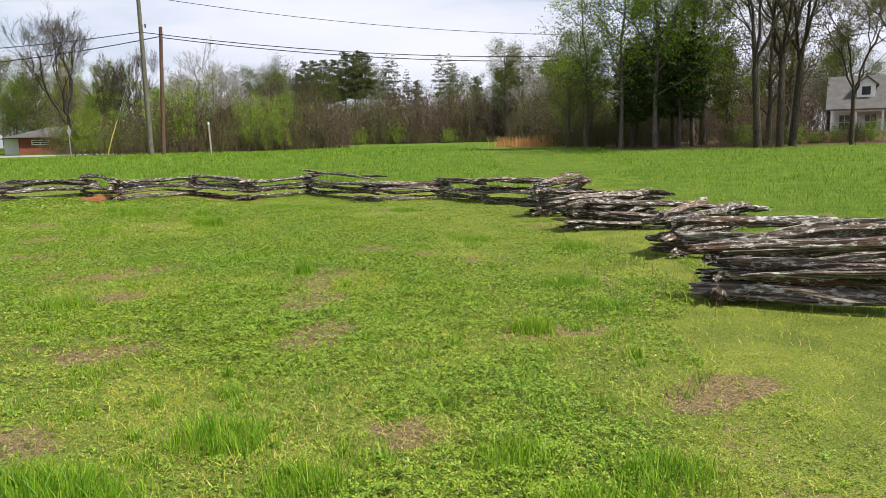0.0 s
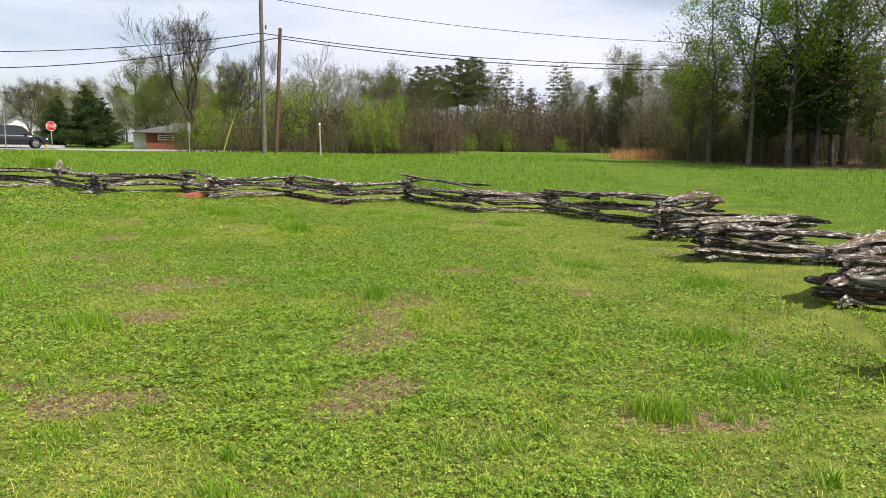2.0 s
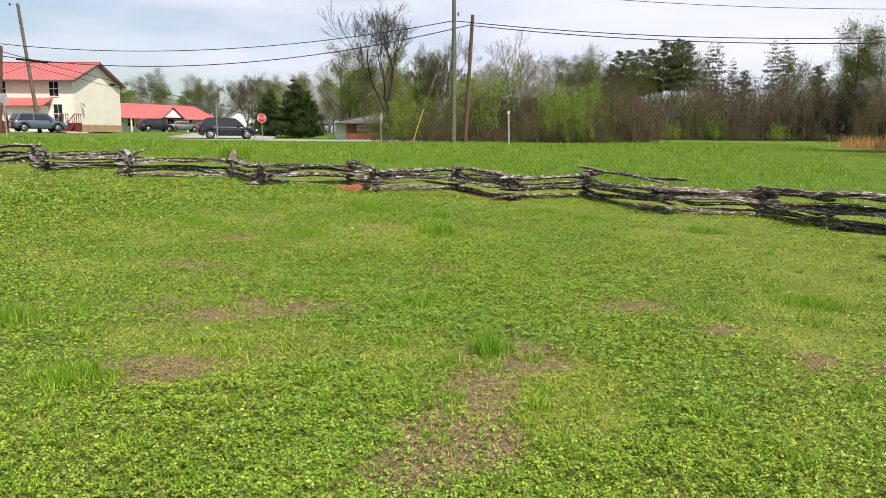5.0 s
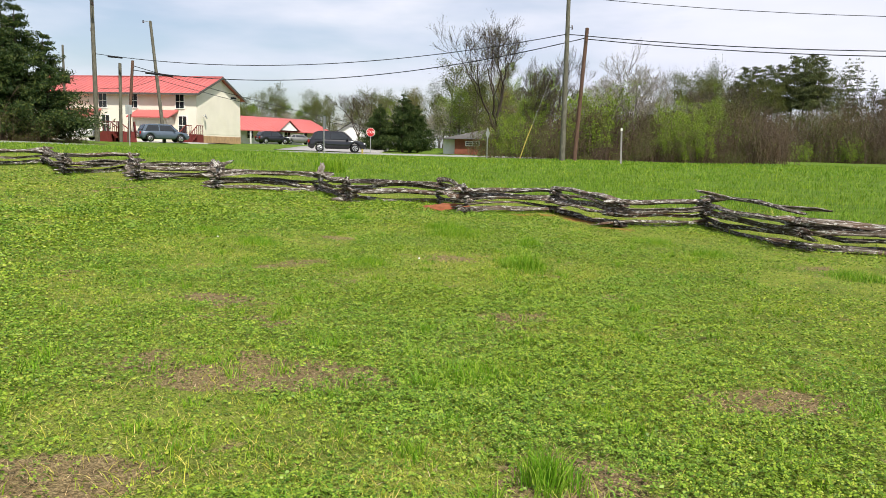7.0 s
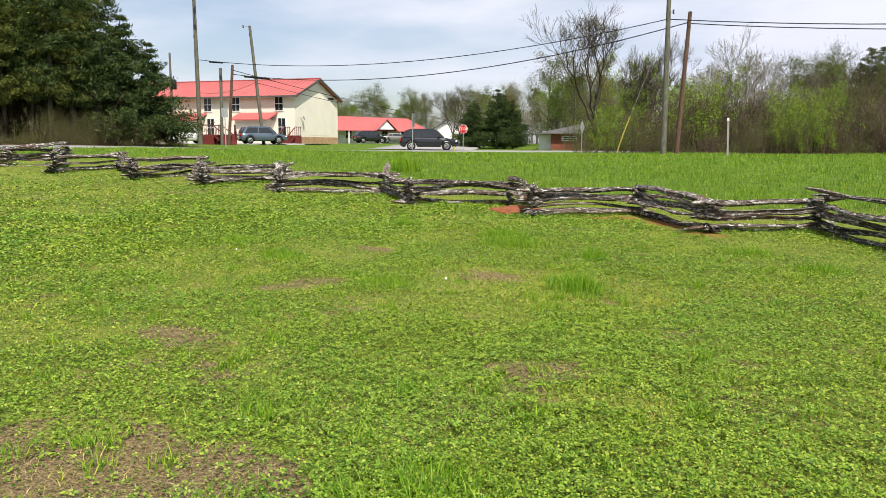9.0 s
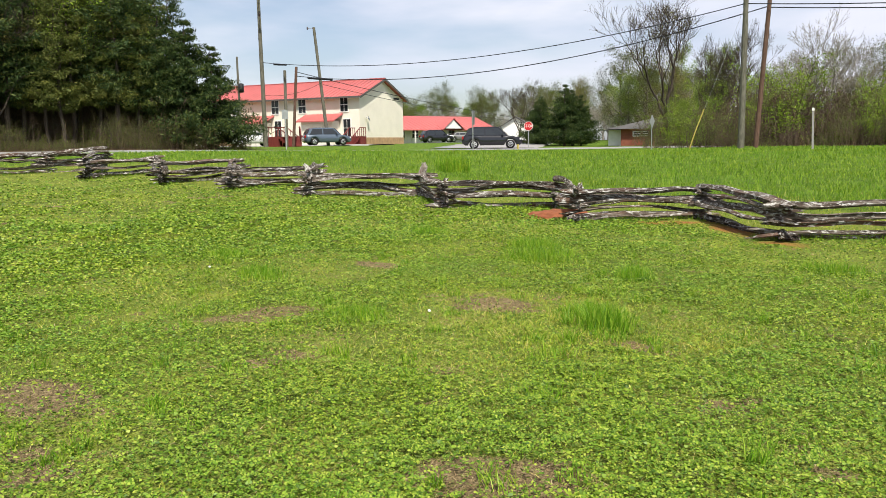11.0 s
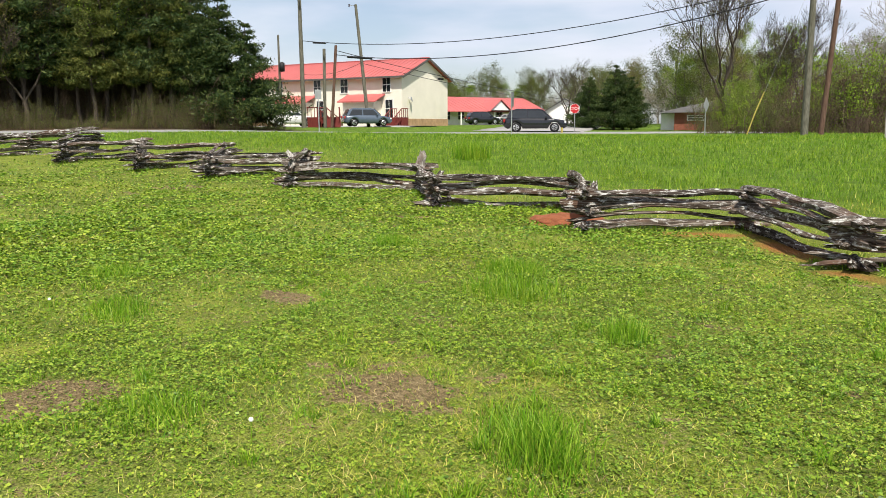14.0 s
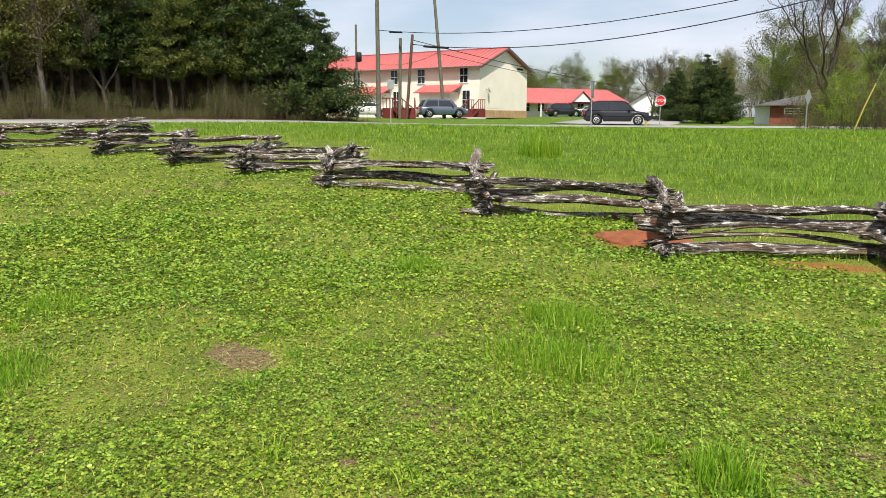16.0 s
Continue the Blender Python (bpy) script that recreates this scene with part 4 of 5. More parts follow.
plant([MID_A, BARE_A, BARE_B], [(rt.uniform(-50, -20), rt.uniform(88, 112), rt.uniform(0.65, 0.9)) for _ in range(22)], rt, "wood behind the houses")

# ---- roads ----
def ribbon(name, line, width, lift, material, label, category):
    p = np.array(line, float)
    s = np.concatenate([[0], np.cumsum(np.linalg.norm(np.diff(p, axis=0), axis=1))])
    q = np.arange(0, s[-1], 1.5)
    k = np.ones(9) / 9
    c = np.column_stack([np.interp(q, s, p[:, i]) for i in (0, 1)])
    pad = np.vstack([np.repeat(c[:1], 4, 0), c, np.repeat(c[-1:], 4, 0)])
    c = np.column_stack([np.convolve(pad[:, i], k, 'valid') for i in (0, 1)])
    d = np.gradient(c, axis=0)
    d /= np.linalg.norm(d, axis=1)[:, None]
    nrm = np.column_stack([-d[:, 1], d[:, 0]])
    offs = [(-width / 2 - 0.05, -0.25), (-width / 2, lift), (-width / 4, lift + 0.03), (0, lift + 0.05), (width / 4, lift + 0.03), (width / 2, lift), (width / 2 + 0.05, -0.25)]
    v = []
    zc = height(c[:, 0], c[:, 1])
    for o, dz in offs:
        xy = c + nrm * o
        v.append(np.column_stack([xy, np.maximum(height(xy[:, 0], xy[:, 1]), zc) + dz]))
    n = len(c)
    v = np.concatenate(v)
    f = np.array([[a * n + i, a * n + i + 1, (a + 1) * n + i + 1, (a + 1) * n + i] for a in range(len(offs) - 1) for i in range(n - 1)])
    return tagged(part(name, mesh_from(name, v, f, material), None), label, category, kind="structure")


ribbon("road", [(-48, -40), (-47, 0), (-46.6, 20), (-46.6, 30), (-47.0, 40), (-44.5, 47), (-40.4, 52.6), (-34, 56), (-29, 59.5), (-27, 64)], 5.6, 0.03, M_ASPHALT, "worn grey asphalt road beside the meadow", "road")
ribbon("side_road", [(-43.5, 54), (-50, 64), (-58, 76), (-68, 92), (-74, 108)], 9.0, 0.05, M_CONCRETE, "pale concrete side street and parking apron", "road")
ribbon("driveway", [(-58, 57.5), (-64, 55.5), (-90, 46)], 5.0, 0.04, M_CONCRETE, "pale driveway before the apartment house", "driveway")


# ---- utility poles and cables ----
def pole(name, label, base, top, r0, r1, material, arms=()):
    thing = new(name)
    z = gz(base[0], base[1]) - 0.3
    thing.matrix_basis = pose(base[0], base[1], 0)
    tagged(thing, label, "utility pole")
    t = np.linspace(0, 1, 10)[:, None]
    a, b = np.array([0, 0, z]), np.array([top[0] - base[0], top[1] - base[1], top[2]])
    v, f = tube(a + (b - a) * t, np.linspace(r0, r1, 10), 12, 0.03, rt)
    v2, f2 = tube([b, b + [0, 0, 0.02], b + [0, 0, 0.05]], [r1, r1 * 0.7, 0.005], 12)
    part("shaft", mesh_from("shaft", *join([(v, f), (v2, f2)]), material, True), None, thing)
    return thing, b


def insulators(thing, b, spots):
    for dx, dy, dz, w in spots:
        c = b + np.array([0, 0, dz])
        e = c + np.array([dx, dy, 0])
        part("bracket", mesh_from("bracket", *tube([c, (c + e) / 2 + [0, 0, 0.06], e], [0.03, 0.025, 0.02], 6), M_STEEL), None, thing)
        v, f = join([tube([e + [0, 0, k * 0.07 - 0.1], e + [0, 0, k * 0.07 - 0.06], e + [0, 0, k * 0.07 - 0.035]], [0.03, 0.075 * w, 0.03], 8) for k in range(4)])
        part("insulator", mesh_from("insulator", v, f, M_CERAMIC), None, thing, "brown ceramic insulator")


pA, tA = pole("utility_pole", "tall greenish grey wooden utility pole", (-20.85, 53.1), (-20.9, 53.05, 12.2), 0.20, 0.13, M_POLE)
insulators(pA, tA, [(-0.35, -0.1, -0.25, 1), (0.3, 0.1, -2.5, 1)])
pB, tB = pole("utility_pole", "shorter reddish brown leaning utility pole", (-20.1, 53.4), (-19.7, 53.6, 9.7), 0.15, 0.12, M_POLE_RED)
pC, tC = pole("utility_pole", "tall grey wooden pole with stacked insulators", (-61.8, 44.9), (-61.9, 44.9, 15.6), 0.22, 0.14, M_POLE)
insulators(pC, tC, [(-0.9, 0.5, -0.6, 1.5), (0.9, -0.5, -1.2, 1.5), (-0.9, 0.5, -2.0, 1.5), (0.9, -0.5, -2.7, 1.5), (-0.7, 0.3, -4.6, 1.2)])
pD, tD = pole("utility_pole", "tall grey leaning wooden pole", (-62.4, 52.4), (-63.2, 51.7, 12.8), 0.18, 0.13, M_POLE)
insulators(pD, tD, [(-0.5, -0.4, -0.1, 1.3)])
pE, tE = pole("utility_pole", "short grey wooden service pole", (-59.85, 45.9), (-59.8, 46.0, 8.1), 0.15, 0.13, M_POLE)
pF, tF = pole("utility_pole", "short brown leaning service pole", (-59.55, 46.4), (-59.2, 46.85, 8.4), 0.14, 0.12, M_POLE_RED)
pG, tG = pole("utility_pole", "slender grey pole with a transformer", (-70.9, 47.5), (-70.9, 47.5, 10.4), 0.13, 0.10, M_POLE)
part("transformer", mesh_from("transformer", *tube(tG + np.array([[0.35, 0.1, -3.6], [0.35, 0.1, -3.55], [0.35, 0.1, -2.7], [0.35, 0.1, -2.62]]), [0.02, 0.28, 0.28, 0.02], 12), M_CABLE), None, pG, "dark grey transformer can")


def cable(label, a, b, sag, r=0.022, gr="overhead lines", splice=None):
    s = np.linspace(0, 1, 28)[:, None]
    p = np.array(a) + (np.array(b) - np.array(a)) * s
    p[:, 2:] -= 4 * sag * s * (1 - s)
    ob = part("overhead_cable", mesh_from("overhead_cable", *tube(p, np.full(28, r), 5), M_CABLE, True), None)
    if splice:
        i0, i1 = splice
        v, f = tube(p[i0:i1] - [0, 0, 0.06], np.full(i1 - i0, 0.09), 6, 0.4, rt)
        part("splice_case", mesh_from("splice_case", v, f, M_CABLE), None, ob, "thick black splice case")
    tagged(ob, label, "cable", gr)


A9, A8 = (-20.8, 53.1, 9.55), (-20.8, 53.1, 9.2)
cable("black overhead cable between poles", (-61.8, 44.9, 8.9), (-20.85, 53.08, 9.32), 1.5, 0.028, splice=(1, 2 + 1))
cable("thick black overhead cable between poles", (-59.2, 46.85, 7.6), (-19.8, 53.55, 9.05), 1.7, 0.032, splice=(1, 4))
cable("black overhead cable over the meadow", (-20.85, 53.08, 9.3), (49.0, 67.2, 12.3), 2.97, 0.03)
cable("black overhead cable over the meadow", (-19.8, 53.55, 9.0), (49.0, 67.2, 11.96), 2.97, 0.03)
cable("thin overhead wire over the meadow", (-20.85, 53.08, 11.77), (51.1, 70.8, 13.2), 2.95, 0.02)
cable("sloping black service cable over the street", (-59.3, 46.8, 8.0), (-57.0, 95.0, 3.0), 0.8, 0.03)
cable("sloping black service cable over the street", (-62.6, 52.1, 7.3), (-56.0, 95.0, 2.6), 0.8, 0.025)
cable("service cable to the pole", (-61.9, 44.9, 6.0), (-62.6, 52.2, 7.6), 0.5, 0.02)


# ---- signs and posts ----
def octagon(r, y0, y1, z):
    return prism([(r * math.cos(radians(22.5 + 45 * k)), z + r * math.sin(radians(22.5 + 45 * k))) for k in range(8)], y0, y1)


def road_sign(x, y, face_yaw, label, tall=2.55, r=0.41, lean=0.0, outline="octagon", lettered=False):
    thing = new("stop_sign" if lettered else "road_sign")
    thing.matrix_basis = pose(x, y, gz(x, y), 0, lean, face_yaw)
    tagged(thing, label, "road sign")
    boxpart("post", (-0.03, 0.03, 0.01, 0.06, -0.2, tall + 0.35), M_STEEL, thing, bevel=0.005)

    def shape(k, y0, y1):
        if outline == "octagon":
            return octagon(r * k, y0, y1, tall)
        corners = [(0, r), (r, 0), (0, -r), (-r, 0)] if outline == "diamond" else [(-r * 0.7, r), (r * 0.7, r), (r * 0.7, -r), (-r * 0.7, -r)]
        return prism([(a * k, tall + b * k) for a, b in corners], y0, y1)

    plate = part("plate", shape(1.0, -0.004, 0.004), M_SIGNBACK, thing, "grey metal plate")
    if not lettered:
        return thing
    part("border", shape(0.995, -0.012, -0.006), M_WHITE, plate, "white border")
    part("face", shape(0.93, -0.018, -0.014), M_SIGNRED, plate, "red face")
    cu = bpy.data.curves.new("text", 'FONT')
    cu.body, cu.size, cu.align_x, cu.align_y, cu.extrude = "STOP", r * 0.82, 'CENTER', 'CENTER', 0.002
    tx = new("lettering", cu)
    dg = bpy.context.evaluated_depsgraph_get()
    me = bpy.data.meshes.new_from_object(tx.evaluated_get(dg))
    bpy.data.objects.remove(tx)
    me.materials.clear()
    me.materials.append(M_WHITE)
    ob = part("lettering", me, None, plate, "white word STOP")
    ob.matrix_basis = pose(0, -0.024, tall, 90, 0, 0)
    return thing


road_sign(-41.3, 57.9, 38, "red octagonal stop sign on a steel post", 1.86, 0.40, lettered=True)
road_sign(-24.53, 49.08, 99, "grey diamond road sign almost edge-on, on a leaning post", 1.72, 0.42, -3, "diamond")
road_sign(-45.0, 36.4, 245, "small grey back of a road sign by the junction", 2.55, 0.30, outline="board")
road_sign(-32.50, 41.77, 150, "narrow grey road sign at the road edge", 2.1, 0.42, outline="board")
mark = new("marker_post")
mark.matrix_basis = pose(-15.22, 48.85, gz(-15.22, 48.85), 0, -2, 20)
tagged(mark, "thin pale marker post in the meadow", "post")
boxpart("shaft", (-0.05, 0.05, -0.015, 0.015, -0.2, 1.95), M_CONCRETE, mark, bevel=0.004)
boxpart("cap", (-0.06, 0.06, -0.02, 0.02, 1.95, 2.1), M_WHITE, mark, bevel=0.004)
guard = new("guy_guard")
tagged(guard, "slanting yellow guy wire guard beside the poles", "guy wire")
part("sleeve", mesh_from("sleeve", *tube([(-22.55, 49.9, 0.8), (-22.25, 50.1, 2.0), (-21.9, 50.3, 3.15)], [0.035, 0.035, 0.03], 8), M_YELLOW, True), None, guard)
part("wire", mesh_from("wire", *tube([(-21.9, 50.3, 3.1), (-21.4, 51.8, 6.3), (-20.85, 53.05, 9.4)], [0.008, 0.008, 0.008], 4), M_STEEL), None, guard)
hyd = new("marker_stake")
hyd.matrix_basis = pose(-37.2, 51.6, gz(-37.2, 51.6))
tagged(hyd, "small yellow marker stake at the road edge", "marker")
boxpart("stake", (-0.07, 0.07, -0.05, 0.05, -0.1, 0.42), M_YELLOW, hyd, bevel=0.02)


# ---- houses ----
def house(name, label, origin, yaw):
    thing = new(name)
    thing.matrix_basis = pose(origin[0], origin[1], origin[2], 0, 0, yaw)
    return tagged(thing, label, "house")


def walls(thing, x0, x1, y0, y1, z0, z1, material, gable=0.0, along='x', t=0.2, name="wall"):
    """Four walls with thickness; two of them rise to gables."""
    boxpart(name, (x0, x1, y0, y0 + t, z0, z1), material, thing)
    boxpart(name, (x0, x1, y1 - t, y1, z0, z1), material, thing)
    for a, b in ((x0, x0 + t), (x1 - t, x1)):
        poly = [(y0 + t, z0), (y1 - t, z0), (y1 - t, z1), ((y0 + y1) / 2, z1 + gable), (y0 + t, z1)] if gable else [(y0 + t, z0), (y1 - t, z0), (y1 - t, z1), (y0 + t, z1)]
        bm = prism(poly, a, b)
        bmesh.ops.transform(bm, matrix=Matrix(((0, 1, 0, 0), (1, 0, 0, 0), (0, 0, 1, 0), (0, 0, 0, 1))), verts=bm.verts[:])
        part(name, bm, material, thing)


def slab(corners, thick):
    """A thin roof slab over four corners."""
    bm = bmesh.new()
    a = [bm.verts.new(c) for c in corners]
    b = [bm.verts.new((c[0], c[1], c[2] - thick)) for c in corners]
    bm.faces.new(a)
    bm.faces.new(b[::-1])
    for i in range(4):
        bm.faces.new((a[i], b[i], b[(i + 1) % 4], a[(i + 1) % 4]))
    return bm


def seams(thing, x0, x1, y0, y1, z0, z1, pitch=0.6):
    """Standing seams of a metal roof, joined, running up the slope."""
    pieces = []
    for x in np.arange(x0 + 0.2, x1, pitch):
        bm_v = np.array([(x - 0.025, y0, z0), (x + 0.025, y0, z0), (x + 0.025, y0, z0 + 0.05), (x - 0.025, y0, z0 + 0.05), (x - 0.025, y1, z1), (x + 0.025, y1, z1), (x + 0.025, y1, z1 + 0.05), (x - 0.025, y1, z1 + 0.05)])
        pieces.append((bm_v, np.array([(0, 1, 2, 3), (4, 7, 6, 5), (0, 4, 5, 1), (1, 5, 6, 2), (2, 6, 7, 3), (3, 7, 4, 0)])))
    tagged(part("roof_seams", mesh_from("roof_seams", *join(pieces), M_ROOF), None, thing), kind="stuff")


def window(thing, x, z, w, h, y=0.0, frame_mat=None):
    win = boxpart("window", (x - w / 2, x + w / 2, y - 0.03, y - 0.005, z, z + h), M_GLASS, thing)
    fm = frame_mat or M_WHITE
    for d in ((x - w / 2 - 0.08, x - w / 2, y - 0.06, y - 0.004, z - 0.08, z + h + 0.08), (x + w / 2, x + w / 2 + 0.08, y - 0.06, y - 0.004, z - 0.08, z + h + 0.08),
              (x - w / 2, x + w / 2, y - 0.06, y - 0.004, z + h, z + h + 0.08), (x - w / 2, x + w / 2, y - 0.08, y - 0.004, z - 0.08, z), (x - w / 2, x + w / 2, y - 0.05, y - 0.031, z + h / 2 - 0.03, z + h / 2 + 0.03), (x - 0.02, x + 0.02, y - 0.045, y - 0.031, z, z + h)):
        boxpart("window_frame", d, fm, win)


# apartment house: x runs along the front, the gable end faces the junction
apt = house("apartment_house", "two-storey cream sided apartment house with red metal roof", (-65.6, 58.9, 1.25), 201.5)
LONG, DEEP, EAVE, RISE = 30.0, 10.3, 5.42, 1.93
walls(apt, 0, LONG, -DEEP, 0, 0.9, EAVE, M_SIDING, RISE)
boxpart("foundation", (-0.04, LONG + 0.04, -DEEP - 0.04, 0.04, -0.8, 0.9), M_BRICK_TAN, apt, "tan brick foundation")
for k, z in enumerate(np.arange(1.1, EAVE, 0.22)):
    boxpart("clapboard", (-0.015, -0.001, -DEEP, 0, z, z + 0.21), M_SIDING, apt)
part("roof", slab([(-0.5, -DEEP / 2, EAVE + RISE + 0.2), (LONG + 0.5, -DEEP / 2, EAVE + RISE + 0.2), (LONG + 0.5, 0.6, EAVE - 0.1), (-0.5, 0.6, EAVE - 0.1)], 0.14), M_ROOF, apt, "red metal roof slope")
part("roof", slab([(-0.5, -DEEP / 2, EAVE + RISE + 0.2), (LONG + 0.5, -DEEP / 2, EAVE + RISE + 0.2), (LONG + 0.5, -DEEP - 0.6, EAVE - 0.1), (-0.5, -DEEP - 0.6, EAVE - 0.1)], 0.14), M_ROOF, apt, "red metal roof slope")
seams(apt, -0.5, LONG + 0.5, 0.6, -DEEP / 2, EAVE - 0.1, EAVE + RISE + 0.2)
boxpart("ridge_cap", (-0.5, LONG + 0.5, -DEEP / 2 - 0.15, -DEEP / 2 + 0.15, EAVE + RISE + 0.19, EAVE + RISE + 0.26), M_ROOF, apt)
boxpart("fascia", (-0.5, LONG + 0.5, 0.6, 0.64, EAVE - 0.28, EAVE - 0.09), M_SHINGLE, apt, "dark eave gutter")
for s in (-1, 1):
    part("barge_board", slab([(-0.53, -DEEP / 2, EAVE + RISE + 0.2), (-0.5, -DEEP / 2, EAVE + RISE + 0.2), (-0.5, -DEEP / 2 + s * (DEEP / 2 + 0.6), EAVE - 0.1), (-0.53, -DEEP / 2 + s * (DEEP / 2 + 0.6), EAVE - 0.1)], 0.26), M_SHINGLE, apt, "dark grey gable board")
boxpart("gable_vent", (-0.03, -0.016, -DEEP + 1.0, -DEEP + 2.4, EAVE - 0.1, EAVE + 0.12), M_CABLE, apt, "dark slot vent")


def unit(x):
    """One dwelling: upper windows, a lean-to bay with red roof, a door and steps."""
    bm_y = -0.2
    for dx, w in ((1.9, 0.95), (7.4, 0.95)):
        win_at(x + dx, 3.75, w, 1.45)
    bay = boxpart("bay", (x + 2.6, x + 6.6, 0.0, 1.5, 0.0, 2.75), M_SIDING, apt, "cream lean-to bay")
    part("bay_roof", slab([(x + 2.1, 0.0, 3.55), (x + 7.0, 0.0, 3.55), (x + 7.0, 2.0, 2.75), (x + 2.1, 2.0, 2.75)], 0.12), M_ROOF, bay, "red metal lean-to roof")
    win_at(x + 1.6, 1.0, 0.9, 1.9)


def win_at(x, z, w, h):
    window(apt, 0, 0, w, h)
    # turn the newest window so that it lies on the front wall
    ob = [o for o in apt.children if o.name.startswith("window")][-1]
    ob.matrix_basis = pose(x, 0, z, 0, 0, 180)


for x in (0.0, 9.2, 18.4):
    unit(x)
dish = new("satellite_dish")
dish.parent = None
bm = bmesh.new()
bmesh.ops.create_uvsphere(bm, u_segments=16, v_segments=10, radius=0.5)
bmesh.ops.delete(bm, geom=[v for v in bm.verts if v.co.z > -0.33], context='VERTS')
bmesh.ops.solidify(bm, geom=bm.faces[:], thickness=0.02)
dish.matrix_basis = apt.matrix_basis @ pose(-0.75, -1.5, 3.1, 70, 0, -70)
tagged(dish, "grey satellite dish on the gable wall", "satellite dish")
part("reflector", bm, M_SIGNBACK, dish, smooth=True)
part("arm", mesh_from("arm", *tube([(0, 0, -0.5), (0.1, 0.3, -0.7), (0.1, 0.5, -0.75)], [0.03] * 3, 6), M_STEEL), None, dish)


def steps(x, y, yaw):
    """A dark red timber stair with rails."""
    th = new("porch_steps")
    th.matrix_basis = pose(x, y, gz(x, y), 0, 0, yaw)
    tagged(th, "dark red wooden porch steps with railings", "stairs")
    for k in range(5):
        boxpart("step", (-0.7, 0.7, k * 0.28, k * 0.28 + 0.3, 0.18 * k, 0.18 * k + 0.18), M_DARKRED, th)
    boxpart("landing", (-0.7, 0.7, 1.4, 2.6, -0.1, 0.95), M_DARKRED, th)
    for s in (-0.7, 0.66):
        part("handrail", mesh_from("handrail", *tube([(s, 0, 0.9), (s, 1.4, 1.85), (s, 2.6, 1.85)], [0.05] * 3, 6), M_DARKRED), None, th)
        for k in range(7):
            boxpart("baluster", (s - 0.02, s + 0.02, 0.1 + k * 0.4, 0.15 + k * 0.4, 0.0, min(1.85, 0.9 + k * 0.28)), M_DARKRED, th)


steps(-64.4, 56.3, 20)
steps(-62.2, 48.3, 110)
steps(-60.9, 47.4, 60)

# long low house with a red roof beyond the apron
low = house("row_house", "long low white house with red metal roof", (-81.3, 77.0, 1.6), 86)
walls(low, -14, 19, 0, 8.0, -0.5, 2.0, M_WHITE, 1.9)
part("roof", slab([(-14.5, 4.0, 3.9), (19.5, 4.0, 3.9), (19.5, -1.5, 1.75), (-14.5, -1.5, 1.75)], 0.12), M_ROOF, low, "red metal roof slope")
part("roof", slab([(-14.5, 4.0, 3.9), (19.5, 4.0, 3.9), (19.5, 8.6, 1.75), (-14.5, 8.6, 1.75)], 0.12), M_ROOF, low, "red metal roof slope")
seams(low, -14.5, 19.5, -1.5, 4.0, 1.75, 3.9, 0.8)
for x in (1.5, 4.0, 7.5, 11.0, 14.5):
    window(low, x, 0.6, 1.1, 1.2)
for x in (-12, -4, 3, 9, 13, 18):
    boxpart("porch_post", (x - 0.08, x + 0.08, -1.4, -1.24, -0.5, 1.7), M_WHITE, low)
part("porch_gable", prism([(8.0, 1.9), (11.4, 1.9), (9.7, 3.2)], -1.9, -1.6), M_WHITE, low, "small white porch gable")
part("gable_roof", slab([(7.6, -2.1, 1.8), (9.7, -2.1, 3.42), (9.7, 1.5, 3.42), (7.6, 1.5, 1.8)], 0.08), M_ROOF, low)
part("gable_roof", slab([(11.8, -2.1, 1.8), (9.7, -2.1, 3.42), (9.7, 1.5, 3.42), (11.8, 1.5, 1.8)], 0.08), M_ROOF, low)

wh = house("white_house", "small white gabled house behind a bare tree", (-67.5, 83.0, 1.4), 35)
walls(wh, 0, 5.6, 0, 9, -0.4, 1.5, M_WHITE)
part("gable", prism([(0, 1.5), (5.6, 1.5), (2.8, 3.2)], 0.0, 0.2), M_WHITE, wh, "white gable end")
part("roof", slab([(-0.4, -0.4, 1.35), (2.8, -0.4, 3.35), (2.8, 9.4, 3.35), (-0.4, 9.4, 1.35)], 0.12), M_SHINGLE, wh, "grey shingle slope")
part("roof", slab([(6.0, -0.4, 1.35), (2.8, -0.4, 3.35), (2.8, 9.4, 3.35), (6.0, 9.4, 1.35)], 0.12), M_SHINGLE, wh, "grey shingle slope")
boxpart("foundation", (-0.03, 5.63, -0.03, 0.0, -0.4, 0.2), M_SHINGLE, wh)

br = house("brick_house", "low red brick house with a grey hipped roof", (-39.9, 70.0, 1.1), 29)
walls(br, 0, 13, 0, 8, -0.8, 1.4, M_BRICK_RED)
boxpart("carport_panel", (-1.2, 0, 0.6, 0.8, -0.8, 1.3), M_WHITE, br, "white side porch")
bm = bmesh.new()
e = [bm.verts.new(c) for c in ((-1.4, -0.6, 1.35), (13.6, -0.6, 1.35), (13.6, 8.6, 1.35), (-1.4, 8.6, 1.35), (3.0, 4, 2.45), (9.5, 4, 2.45))]
for f in ((0, 1, 5, 4), (1, 2, 5), (2, 3, 4, 5), (3, 0, 4), (3, 2, 1, 0)):
    bm.faces.new([e[i] for i in f])
part("roof", bm, M_SHINGLE, br, "grey shingle hipped roof")
for x in (1.8, 5.5, 9.0):
    window(br, x, 0.72, 1.3, 0.34)

